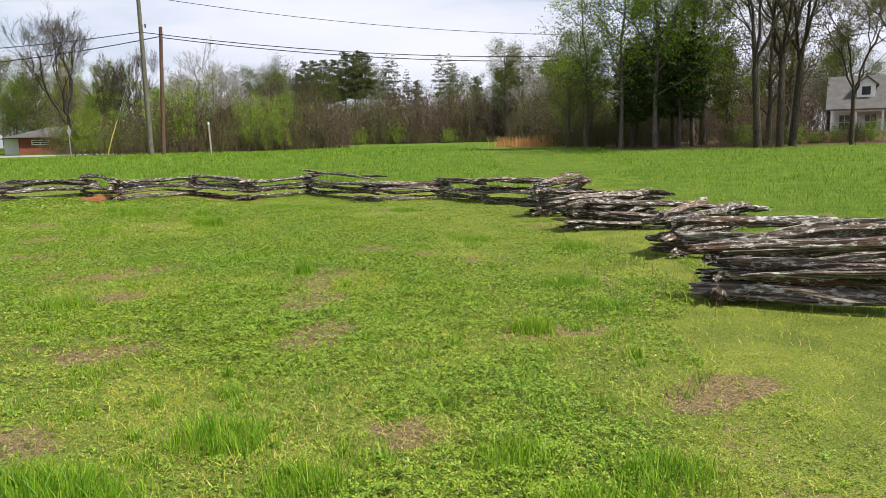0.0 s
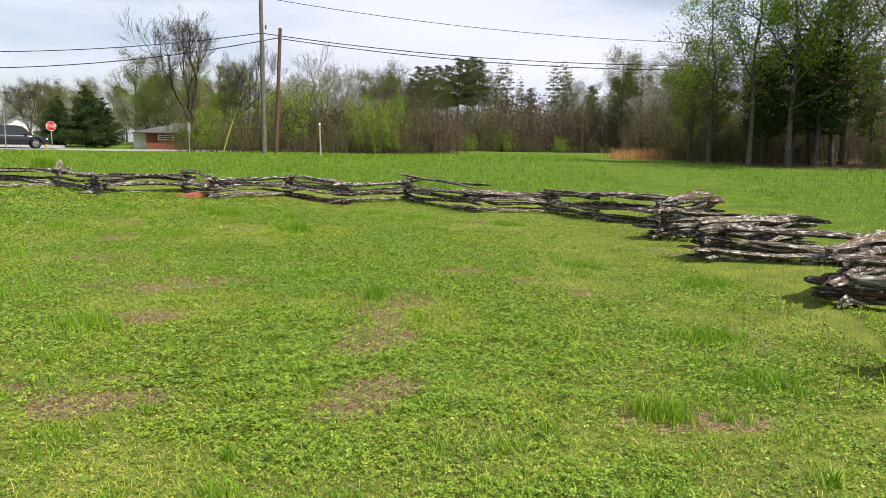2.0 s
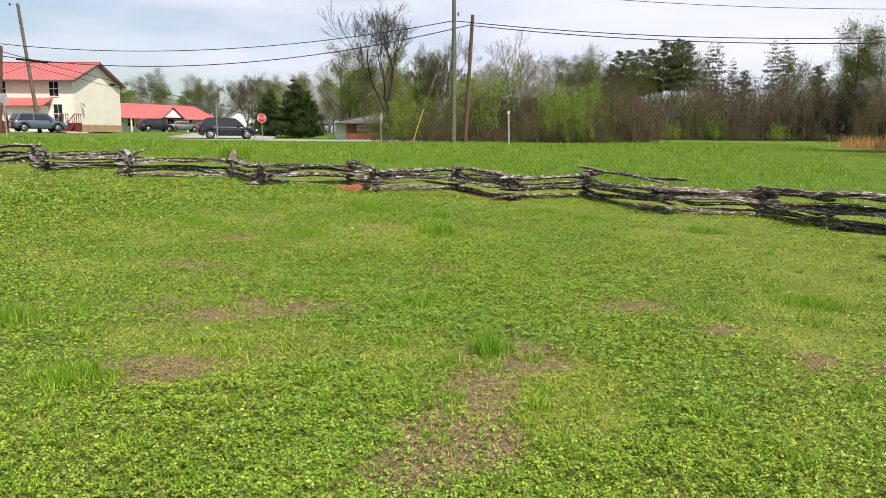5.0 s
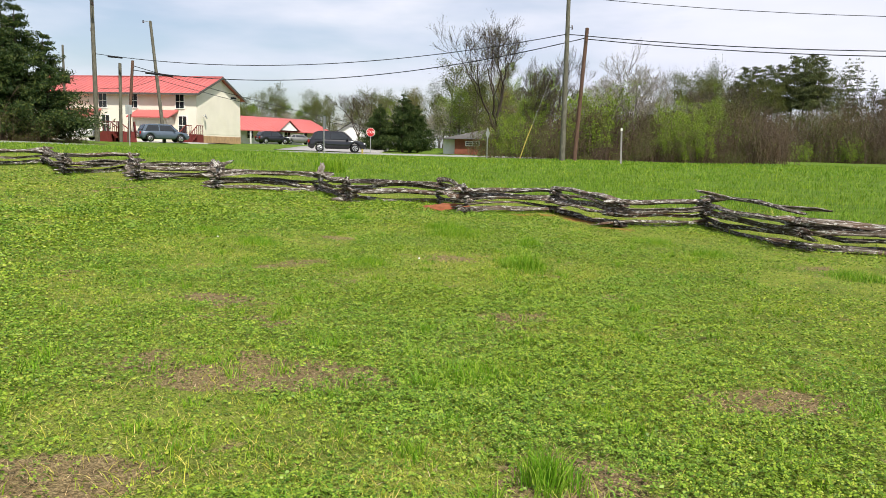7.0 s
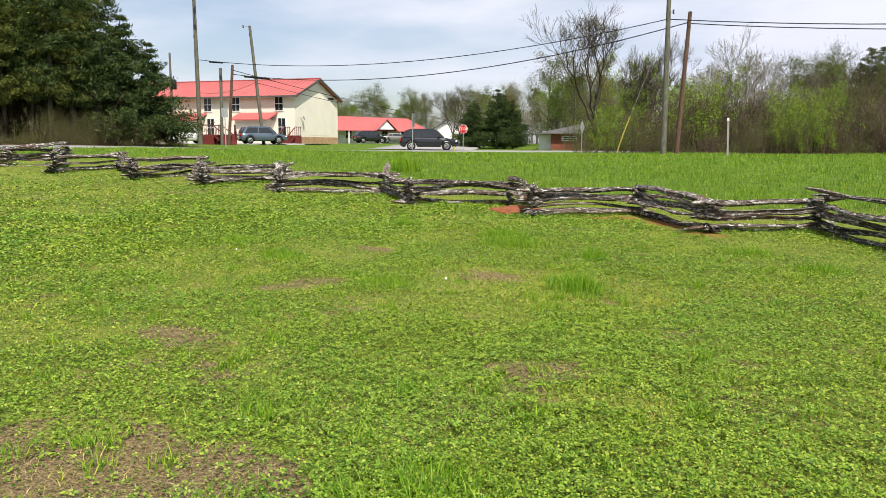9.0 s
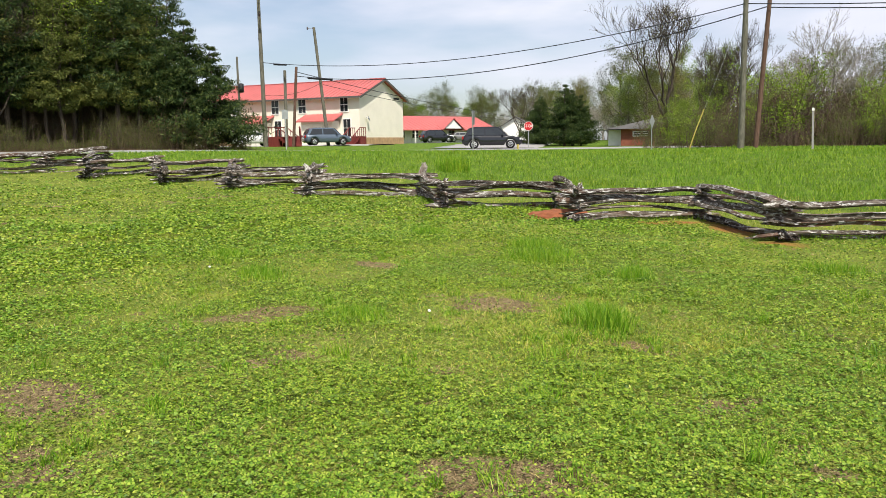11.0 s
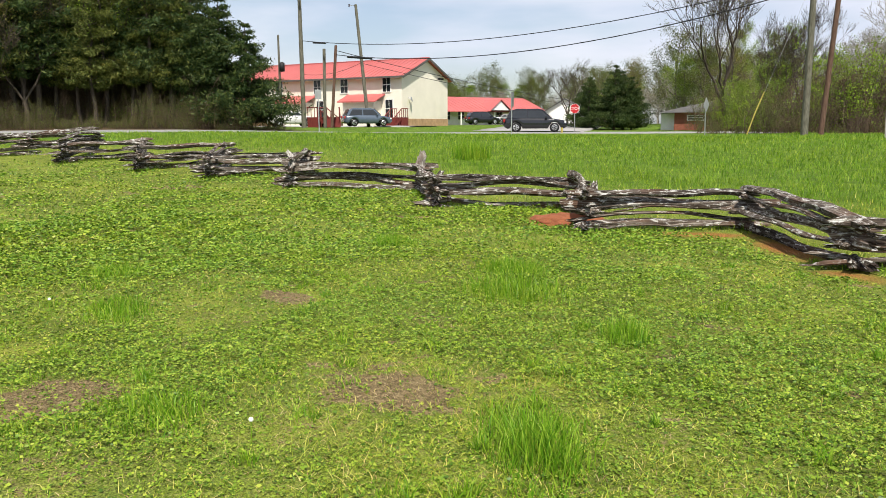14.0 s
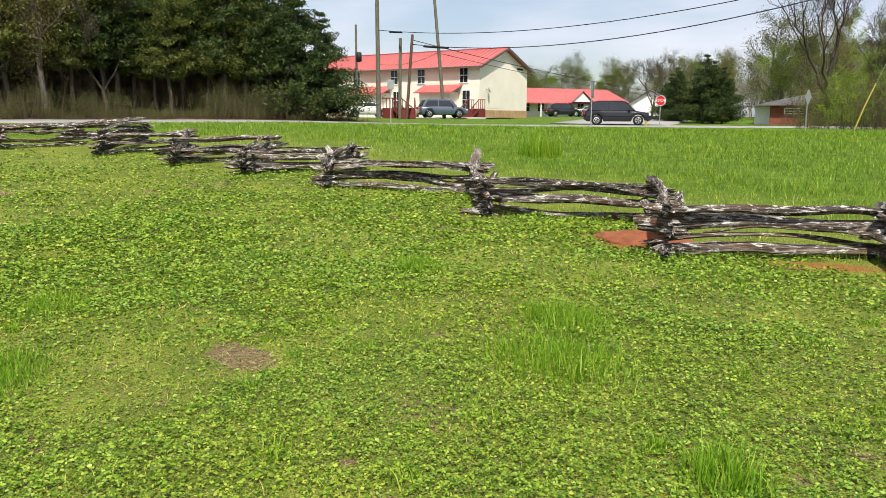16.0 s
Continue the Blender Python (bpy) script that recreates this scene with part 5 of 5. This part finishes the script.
rh = house("farm_house", "white house with dormer and columned porch under trees", (41.7, 80.2, 1.15), -28)
walls(rh, 0, 14, 0, 8, -0.4, 2.7, M_WHITE)
part("roof", slab([(-0.6, 4, 6.2), (14.6, 4, 6.2), (14.6, -2.4, 2.5), (-0.6, -2.4, 2.5)], 0.15), M_SHINGLE, rh, "grey shingle slope")
part("roof", slab([(-0.6, 4, 6.2), (14.6, 4, 6.2), (14.6, 8.6, 2.5), (-0.6, 8.6, 2.5)], 0.15), M_SHINGLE, rh, "grey shingle slope")
boxpart("porch_beam", (-0.2, 14.2, -2.2, -2.0, 2.2, 2.45), M_WHITE, rh)
for x in (0.0, 2.2, 4.6, 7.2, 9.8, 12.4):
    boxpart("column", (x - 0.11, x + 0.11, -2.2, -1.98, -0.4, 2.2), M_WHITE, rh, bevel=0.02)
for x in (1.2, 3.6, 6.2):
    window(rh, x, 0.4, 1.0, 1.5)
dm = boxpart("dormer", (2.2, 3.9, -0.4, 3.0, 3.7, 5.0), M_WHITE, rh, "white dormer")
part("dormer_gable", prism([(2.1, 5.0), (4.0, 5.0), (3.05, 5.8)], -0.4, 3.0), M_WHITE, dm)
part("dormer_roof", slab([(1.9, -0.7, 4.95), (3.05, -0.7, 5.95), (3.05, 3.5, 5.95), (1.9, 3.5, 4.95)], 0.08), M_SHINGLE, dm)
part("dormer_roof", slab([(4.2, -0.7, 4.95), (3.05, -0.7, 5.95), (3.05, 3.5, 5.95), (4.2, 3.5, 4.95)], 0.08), M_SHINGLE, dm)
boxpart("dormer_window", (2.65, 3.45, -0.44, -0.41, 3.95, 4.8), M_GLASS, dm)


# ---- cars ----
def car(label, x, y, yaw, paint, suv=True):
    """A parked car: shaped body, glass, wheels with rims, lamps and bumpers. x is the length, nose at +x."""
    th = new("car")
    th.matrix_basis = pose(x, y, gz(x, y) + 0.07, 0, 0, yaw)
    tagged(th, label, "car")
    H = 1.70 if suv else 1.45
    xs = np.linspace(-2.35, 2.35, 34)
    belt = np.interp(xs, [-2.35, -2.2, -1.0, 1.0, 1.25, 2.1, 2.35], [0.78, 1.02, 1.06, 1.04, 1.0, 0.86, 0.66])
    lowz = np.interp(xs, [-2.35, -2.1, 2.1, 2.35], [0.42, 0.26, 0.26, 0.40])
    wid = np.interp(xs, [-2.35, -2.1, -1.2, 1.0, 2.0, 2.35], [0.72, 0.88, 0.93, 0.93, 0.86, 0.62])
    rings = []
    for a, zl, zb, w in zip(xs, lowz, belt, wid):
        arch = max(0.0, 0.40 ** 2 - (a - 1.42) ** 2, 0.40 ** 2 - (a + 1.42) ** 2) ** 0.5
        zs = max(zl, 0.33 + arch) if arch else zl
        rings.append([(a, -w * 0.9, zs), (a, -w, zs + 0.12), (a, -w * 1.0, (zs + zb) / 2 + 0.05), (a, -w * 0.95, zb - 0.06), (a, -w * 0.86, zb), (a, w * 0.86, zb), (a, w * 0.95, zb - 0.06), (a, w * 1.0, (zs + zb) / 2 + 0.05), (a, w, zs + 0.12), (a, w * 0.9, zs)])
    v = np.array(rings).reshape(-1, 3)
    k = 10
    i = np.arange(33)[:, None] * k
    j = np.arange(k)[None]
    f = np.stack([i + j, i + (j + 1) % k, i + k + (j + 1) % k, i + k + j], -1).reshape(-1, 4)
    me = bpy.data.meshes.new("body")
    me.from_pydata(v.tolist(), [], f.tolist() + [list(range(k))[::-1], list(range(33 * k, 34 * k))])
    me.materials.append(paint)
    for p in me.polygons:
        p.use_smooth = len(p.vertices) == 4
    part("body", me, None, th)
    back = -2.15 if suv else -1.5
    roof = [(back, 1.0), (back + (0.35 if suv else 0.6), H - 0.10), (back + 0.75, H), (0.2, H), (0.55, H - 0.06), (1.25, 1.0)]
    rim = []
    for a, z in roof:
        t = (z - 1.0) / (H - 1.0)
        rim.append((a, 0.84 - 0.20 * t, z))
    bm = bmesh.new()
    L = [bm.verts.new((a, -w, z)) for a, w, z in rim]
    R = [bm.verts.new((a, w, z)) for a, w, z in rim]
    bm.faces.new(L)
    bm.faces.new(R[::-1])
    for q in range(len(rim)):
        bm.faces.new((L[q], R[q], R[(q + 1) % len(rim)], L[(q + 1) % len(rim)]))
    bmesh.ops.bevel(bm, geom=bm.edges[:], offset=0.03, segments=2, affect='EDGES')
    cab = part("cabin", bm, paint, th, smooth=False)
    for s in (-1, 1):
        for a0, a1, b0, b1 in ((back + 0.28, back + 0.58, -0.62, -0.62), (-0.52, -0.52, 1.02, 0.46)):
            z0, z1 = 1.04, H - 0.13
            w0, w1 = 0.84 - 0.20 * 0.05 + 0.012, 0.84 - 0.20 * (z1 - 1) / (H - 1) + 0.012
            bm = bmesh.new()
            vs = [bm.verts.new(c) for c in ((a0, s * w0, z0), (b0, s * w0, z0), (b1, s * w1, z1), (a1, s * w1, z1))]
            fc = bm.faces.new(vs)
            ex = bmesh.ops.extrude_face_region(bm, geom=[fc])
            bmesh.ops.translate(bm, verts=[g for g in ex["geom"] if isinstance(g, bmesh.types.BMVert)], vec=(0, -s * 0.02, 0))
            part("side_window", bm, M_GLASS, cab)
    for name, pts in (("windscreen", ((1.20, -0.76, 1.07), (1.20, 0.76, 1.07), (0.60, 0.64, H - 0.07), (0.60, -0.64, H - 0.07))), ("rear_window", ((back + 0.02, 0.72, 1.1), (back + 0.02, -0.72, 1.1), (back + 0.32, -0.64, H - 0.13), (back + 0.32, 0.64, H - 0.13)))):
        bm = bmesh.new()
        fc = bm.faces.new([bm.verts.new((p[0] + (0.025 if name == "windscreen" else -0.025), p[1], p[2] + 0.02)) for p in pts])
        ex = bmesh.ops.extrude_face_region(bm, geom=[fc])
        bmesh.ops.translate(bm, verts=[g for g in ex["geom"] if isinstance(g, bmesh.types.BMVert)], vec=(-0.02 if name == "windscreen" else 0.02, 0, 0))
        part(name, bm, M_GLASS, cab)
    for a in (-1.42, 1.42):
        for s in (-1, 1):
            c = np.array([a, s * 0.80, 0.34])
            ax = np.array([0, s, 0.0])
            w = part("wheel", mesh_from("wheel", *tube([c - ax * 0.10, c - ax * 0.09, c + ax * 0.08, c + ax * 0.11, c + ax * 0.11], [0.05, 0.34, 0.35, 0.31, 0.22], 20), M_TYRE, True), None, th, "black tyre")
            sp = [tube([c + ax * 0.06, c + ax * 0.115, c + ax * 0.12], [0.225, 0.215, 0.17], 18), tube([c + ax * 0.07, c + ax * 0.13], [0.07, 0.04], 8)]
            for q in range(5):
                an = q * 2 * math.pi / 5
                u = np.array([math.cos(an), 0, math.sin(an)])
                sp.append(tube([c + ax * 0.12 + u * 0.04, c + ax * 0.115 + u * 0.2], [0.035, 0.03], 4))
            part("rim", mesh_from("rim", *join(sp), M_RIM), None, w, "silver alloy rim")
    for s in (-1, 1):
        boxpart("headlight", (2.12, 2.27, s * 0.62 - 0.16, s * 0.62 + 0.16, 0.66, 0.80), M_LAMP_CLEAR, th, "clear headlight", 0.03)
        boxpart("tail_light", (-2.36, -2.22, s * 0.70 - 0.10, s * 0.70 + 0.10, 0.72, 0.98), M_LAMP_RED, th, "red tail light", 0.03)
        boxpart("mirror", (0.72, 0.86, s * 1.0 - 0.10, s * 1.0 + 0.10, 1.02, 1.16), paint, th, "", 0.03)
    boxpart("grille", (2.28, 2.345, -0.42, 0.42, 0.48, 0.66), M_CABLE, th, "black grille", 0.01)
    boxpart("number_plate", (-2.375, -2.35, -0.16, 0.16, 0.62, 0.72), M_WHITE, th)
    return th


car("black sport utility car on the road", -40.4, 52.3, 42.0, M_CARBLACK)
car("slate blue sport utility car parked before the apartment house", -61.6, 51.6, 70, M_CARBLUE)
car("black pickup-sized car parked by the apron", -75.5, 80.0, 70, M_CARBLACK)
car("dark grey car parked at the long low house", -76.5, 86.0, 60, M_CARGREY, False)
car("black car parked at the long low house", -75.5, 90.0, 75, M_CARBLACK, False)
car("dark car parked at the long low house", -73.5, 93.5, 70, M_CARBLACK)
car("white car parked behind the apartment scrub", -66.5, 46.2, 80, M_CARWHITE, False)

# ---- lawn, meadow and weeds ----
LINE = np.array([(0.3, -0.9), (0.1, 0.6), (0.0, 3.0), (-0.4, 6.0), (-1.4, 9.5), (-3.2, 12.3)])
HEAD = np.array([-7.0, 3.0, 14.0, 36.0, 47.0, 57.0])


def scatter(n, near, far, rng, half=40, power=0.0):
    """Places over the plan, thick beside the line walked and thinner further off."""
    s = rng.uniform(0, len(LINE) - 1, n)
    i = np.minimum(s.astype(int), len(LINE) - 2)
    f = (s - i)[:, None]
    o = LINE[i] * (1 - f) + LINE[i + 1] * f
    a = np.radians(HEAD[i] * (1 - f[:, 0]) + HEAD[i + 1] * f[:, 0] + rng.uniform(-half, half, n))
    d = near * (far / near) ** (rng.uniform(0, 1, n) ** (1.0 - power))
    return o + np.column_stack([-np.sin(a), np.cos(a)]) * d[:, None], d


def off_line(xy):
    """Distance to the nearest place on the line walked."""
    out = np.full(len(xy), 1e9)
    for k in range(len(LINE) - 1):
        a, b = LINE[k], LINE[k + 1]
        t = np.clip(((xy - a) @ (b - a)) / ((b - a) @ (b - a)), 0, 1)
        out = np.minimum(out, np.hypot(*(xy - a - t[:, None] * (b - a)).T))
    return out


JX = np.array(JOINTS)


def inside(xy):
    """True on the lawn side of the fence."""
    x = xy[:, 0]
    order = np.argsort(JX[1:, 0])
    yf = np.interp(x, JX[1:, 0][order], JX[1:, 1][order])
    return (xy[:, 1] < yf) & (x < 2.2 + 0.6 * np.sin(xy[:, 1]))


def mats(xy):
    """Where the clover grows in mats."""
    return cloudy(xy[:, 0], xy[:, 1], 0.75, 31)


def swell(xy):
    """How high the mat swells: small tussocks a hand or two across."""
    return 0.6 * lumps(xy[:, 0], xy[:, 1], 5.0, 41) + 0.4 * lumps(xy[:, 0], xy[:, 1], 12.0, 43)


def clover_places(n, near, far, rng, sparse):
    xy, d = scatter(n * 3, near, far, rng)
    xy = xy[inside(xy) & (xy[:, 1] < 19.3)]
    bare = thin(xy[:, 0], xy[:, 1])
    u = rng.uniform(0, 1, (2, len(xy)))
    xy = xy[(u[0] < sparse + 0.95 * ss(0.36, 0.54, mats(xy))) & (u[1] > 0.95 * bare ** 0.9) & (blot(xy[:, 0], xy[:, 1], CLAY) < 0.3)][:n]
    d = off_line(xy)
    lift = (0.006 + 0.07 * np.clip(d / 5, 1, 1.7) * swell(xy) ** 1.7) * (0.35 + 0.65 * ss(0.36, 0.54, mats(xy)))
    z = height(xy[:, 0], xy[:, 1]) + lift * rng.uniform(0.55, 1.0, len(xy)) + 0.006
    return xy, d, z


def clover(n, rng):
    """Three-leaved clover, each leaflet folded along its middle."""
    xy, d, z = clover_places(n, 1.4, 7.0, rng, 0.22)
    n = len(xy)
    r = rng.uniform(0.009, 0.017, n) * np.clip(d / 4.0, 1.0, 1.6)
    a0 = rng.uniform(0, 6.28, n)
    tilt = rng.normal(0, 0.34, (n, 2))
    vs = []
    for k in range(3):
        a = a0 + k * 2.094
        for da, rr in ((0, 0.08), (-0.55, 0.80), (0, 1.02), (0.55, 0.80)):
            x, y = np.cos(a + da) * r * rr, np.sin(a + da) * r * rr
            vs.append(np.column_stack([xy[:, 0] + x, xy[:, 1] + y, z + x * tilt[:, 0] + y * tilt[:, 1] + (0.18 * r if da else 0.0)]))
    v = np.stack(vs, 1).reshape(-1, 3)
    o = np.arange(n)[:, None] * 12
    f = np.concatenate([o + np.array([[0, 1, 2, 3]]) + 4 * k for k in range(3)], 0)
    return mesh_from("clover", v, f, M_CLOVER)


def far_clover(n, rng):
    """Further off, single leaflets."""
    xy, d, z = clover_places(n, 5.0, 19.5, rng, 0.30)
    v, f = cards(np.column_stack([xy, z]), 0.020 * np.clip(d / 4.0, 1.0, 2.3), rng, 0.0, 0.85)
    v = v.reshape(-1, 4, 3)
    c = v.mean(1, keepdims=True)
    v = c + (v - c) * np.array([1, 1, 0.55])
    return mesh_from("clover", v.reshape(-1, 3), f, M_CLOVER)


rg = np.random.default_rng(77)
tagged(part("clover", clover(140000, rg), None), "low bright green clover covering the lawn", "clover", kind="stuff")
tagged(part("clover", far_clover(290000, rg), None), "low bright green clover covering the lawn", "clover", kind="stuff")

xy, d = scatter(215000, 1.4, 20, rg)
d = off_line(xy)
keep = (rg.uniform(0, 1, len(xy)) < (1.1 - 0.75 * ss(0.36, 0.58, mats(xy)))) & (rg.uniform(0, 1, len(xy)) > 0.85 * thin(xy[:, 0], xy[:, 1])) & (xy[:, 1] < 19.6) & (blot(xy[:, 0], xy[:, 1], CLAY) < 0.35)
xy, d = xy[keep], d[keep]
tall = 0.012 + 0.042 * swell(xy) ** 1.4 * (0.5 + cloudy(xy[:, 0], xy[:, 1], 0.6, 51))
tagged(part("lawn_grass", mesh_from("lawn_grass", *blades(xy, tall, 0.0042 * np.clip(d / 4, 1, 3), rg, 2.4), M_BLADE), None), "short uneven lawn grass", "grass", kind="stuff")

xy, d = scatter(120000, 1.4, 18, rg)
d = off_line(xy)
keep = rg.uniform(0, 1, len(xy)) < np.clip(0.3 + 1.0 * thin(xy[:, 0], xy[:, 1]), 0, 1)
xy, d = xy[keep], d[keep]
tagged(part("dry_thatch", mesh_from("dry_thatch", *blades(xy, 0.018, 0.004 * np.clip(d / 5, 1, 2.5), rg, 3.5), M_STRAW), None), "dry straw lying on bare earth", "straw", kind="stuff")

# small grass tussocks dotted all over the lawn
cxy, cd = scatter(620, 2.2, 18, rg)
ok = (cxy[:, 1] < 18.6) & inside(cxy)
cxy = cxy[ok]
n = len(cxy) * 42
own = np.repeat(np.arange(len(cxy)), 42)
rad = rg.uniform(0.03, 0.13, len(cxy))[own]
a, q = rg.uniform(0, 6.28, n), rad * np.sqrt(rg.uniform(0, 1, n))
p = cxy[own] + np.column_stack([np.cos(a) * q, np.sin(a) * q])
tagged(part("lawn_tussocks", mesh_from("lawn_tussocks", *blades(p, (rg.uniform(0.04, 0.09, len(cxy)))[own], 0.0055, rg, 1.1), M_TUFT), None), "small tussocks of longer grass in the lawn", "grass", kind="stuff")

TUFTS = [(0.62, 5.3, 0.2, 0.15), (-1.55, 7.95, 0.16, 0.16), (-4.25, 13.1, 0.34, 0.14), (-4.05, 12.95, 0.26, 0.2), (-4.85, 14.65, 0.22, 0.17), (-6.3, 15.1, 0.6, 0.16), (-6.9, 15.7, 0.45, 0.15),
         (-3.4, 6.45, 0.32, 0.13), (-8.95, 15.8, 0.35, 0.13), (-4.9, 7.2, 0.3, 0.14), (-1.1, 3.4, 0.35, 0.16), (-1.5, 2.75, 0.35, 0.16), (0.9, 2.9, 0.3, 0.13), (0.55, 2.6, 0.3, 0.14), (-0.6, 2.9, 0.28, 0.13), (0.3, 3.1, 0.25, 0.13), (-1.75, 2.9, 0.26, 0.15), (1.2, 7.0, 0.35, 0.11),
         (-2.6, 15.6, 0.35, 0.12), (-0.8, 14.8, 0.4, 0.11), (-7.9, 12.4, 0.4, 0.11), (-5.6, 11.9, 0.4, 0.10), (-9.4, 12.8, 0.45, 0.1), (-2.5, 9.0, 0.35, 0.1), (0.4, 10.4, 0.4, 0.1), (-3.6, 16.3, 0.45, 0.11), (1.6, 9.3, 0.4, 0.13), (1.3, 6.0, 0.3, 0.1)]
for tx, ty, tr, th_ in TUFTS:
    n = int(1500 * max(tr, 0.2))
    a, q = rg.uniform(0, 6.28, n), tr * np.sqrt(rg.uniform(0, 1, n)) * rg.uniform(0.5, 1.15, n)
    p = np.column_stack([tx + np.cos(a) * q, ty + np.sin(a) * q * 0.75])
    tagged(part("grass_tuft", mesh_from("grass_tuft", *blades(p, 0.95 * th_ * (1.1 - 0.6 * q / (tr * 1.15)), 0.0055, rg, 0.8), M_TUFT), None), "taller bright green grass tuft in the lawn", "grass tuft", "lawn tufts", "stuff")

# uncut grass beyond the fence
n = 260000
xy, d = scatter(n, 8, 75, rg, 42)
keep = ~inside(xy) & (np.hypot(xy[:, 0], xy[:, 1]) > 4) & (xy[:, 0] > -43 + 0.0 * xy[:, 1]) & ~((xy[:, 1] > 47.5) & (xy[:, 0] < -24)) & (xy[:, 1] < 60 + 10 * (xy[:, 0] > -14))
keep &= ~((xy[:, 0] > 9) & (xy[:, 1] > 37))
order = np.argsort(JX[1:, 0])
gap = xy[:, 1] - np.interp(xy[:, 0], JX[1:, 0][order], JX[1:, 1][order])
xy, d, gap = xy[keep], d[keep], gap[keep]
gap = np.where(xy[:, 0] > 2.3, xy[:, 0] - 2.6, gap)
clump = 0.6 * lumps(xy[:, 0], xy[:, 1], 2.2, 61) + 0.4 * lumps(xy[:, 0], xy[:, 1], 0.7, 63)
edge = 2.6 + 1.6 * (cloudy(xy[:, 0], xy[:, 1], 0.4, 65) - 0.5)
long = ss(0.0, 2.2, gap - edge)
hh = 0.02 + 0.035 * clump + long * (0.02 + 0.13 * clump ** 1.8)
grown = rg.uniform(0, 1, len(xy)) < 0.25 + 0.85 * long
wide = 0.0045 * np.clip(d / 8, 1, 6)
tagged(part("meadow_grass", mesh_from("meadow_grass", *blades(xy[grown], hh[grown], wide[grown], rg, 1.0), M_MEADOW), None), "uncut shin-high green meadow grass", "grass", kind="stuff")
tagged(part("verge_grass", mesh_from("verge_grass", *blades(xy[~grown], hh[~grown], wide[~grown], rg, 0.9), M_BLADE), None), "short yellowish grass behind the fence", "grass", kind="stuff")

# weeds left along the foot of the fence
p = []
for (ax, ay), (bx, by) in zip(JOINTS[:-1], JOINTS[1:]):
    m = 260
    f = rg.uniform(-0.1, 1.1, m)
    p.append(np.column_stack([ax + (bx - ax) * f, ay + (by - ay) * f]) + rg.normal(0, 0.13, (m, 2)))
p = np.concatenate(p)
p = p[blot(p[:, 0], p[:, 1], CLAY) < 0.3]
tagged(part("fence_weeds", mesh_from("fence_weeds", *blades(p, 0.10, 0.006, rg, 0.6), M_TUFT), None), "grass and weeds along the fence foot", "weeds", kind="stuff")
p = np.array([(2.2 + rg.uniform(-0.9, 0.4), 6.0 + rg.uniform(-0.4, 2.4)) for _ in range(60)])
tagged(part("dry_stalks", mesh_from("dry_stalks", *blades(p, 0.24, 0.006, rg, 0.35), M_STRAW), None), "thin dry stalks before the fence", "dry stalks", kind="stuff")

# broom sedge at the far side of the meadow
p = np.concatenate([np.array([cx, cy]) + rg.normal(0, 1, (n_, 2)) * np.array([w_, 0.6]) for cx, cy, w_, n_ in ((4.6, 55.8, 0.35, 500), (5.6, 55.2, 0.45, 800), (6.6, 54.9, 0.35, 600), (7.5, 54.3, 0.5, 900), (8.6, 54.6, 0.3, 250))])
tagged(part("broom_sedge", mesh_from("broom_sedge", *blades(p, 0.62 * rg.uniform(0.5, 1.25, len(p)), 0.022, rg, 0.5), M_SEDGE), None), "patch of dry orange broom sedge", "tall grass", kind="stuff")
p = np.column_stack([rg.uniform(-17.2, -16.4, 700), rg.uniform(23.8, 24.6, 700)])
tagged(part("grass_clump", mesh_from("grass_clump", *blades(p, 0.42, 0.012, rg, 0.5), M_TUFT), None), "dark green clump in the uncut meadow", "grass clump", kind="stuff")

# a scraped mound of red clay at the fence
bm = bmesh.new()
bmesh.ops.create_icosphere(bm, subdivisions=4, radius=1.0)
for v in bm.verts:
    v.co.x *= 0.54 + 0.12 * noise.noise(v.co * 2)
    v.co.y *= 0.30
    v.co.z = v.co.z * 0.12 + 0.05 * noise.noise(v.co * 5)
M_CLAY = plain("red_clay", (0.25, 0.085, 0.038), 0.95, vary=0.2, scale=6, bump=0.6)
mound = part("clay_mound", bm, M_CLAY, smooth=True)
mound.matrix_basis = pose(-8.6, 18.5, gz(-8.6, 18.5), 0, 0, 20)
tagged(mound, "small heap of bare red clay by the fence", "soil heap")
# dandelion clocks and white clover heads dotted about
for k, (x, y) in enumerate([(-8.2, 12.0), (-5.0, 12.1)]):
    fl = new("dandelion_clock")
    fl.matrix_basis = pose(x, y, gz(x, y))
    tagged(fl, "round white dandelion seed head", "flower", "dandelions")
    part("stem", mesh_from("stem", *tube([(0, 0, -0.01), (0.004, 0, 0.05), (0.0, 0.003, 0.1)], [0.002] * 3, 5), M_TUFT), None, fl)
    bm = bmesh.new()
    bmesh.ops.create_icosphere(bm, subdivisions=2, radius=0.011)
    for v in bm.verts:
        v.co *= 1 + 0.15 * noise.noise(v.co * 90)
    o = part("seed_head", bm, M_WHITE, fl)
    o.matrix_basis = pose(0, 0.003, 0.11)
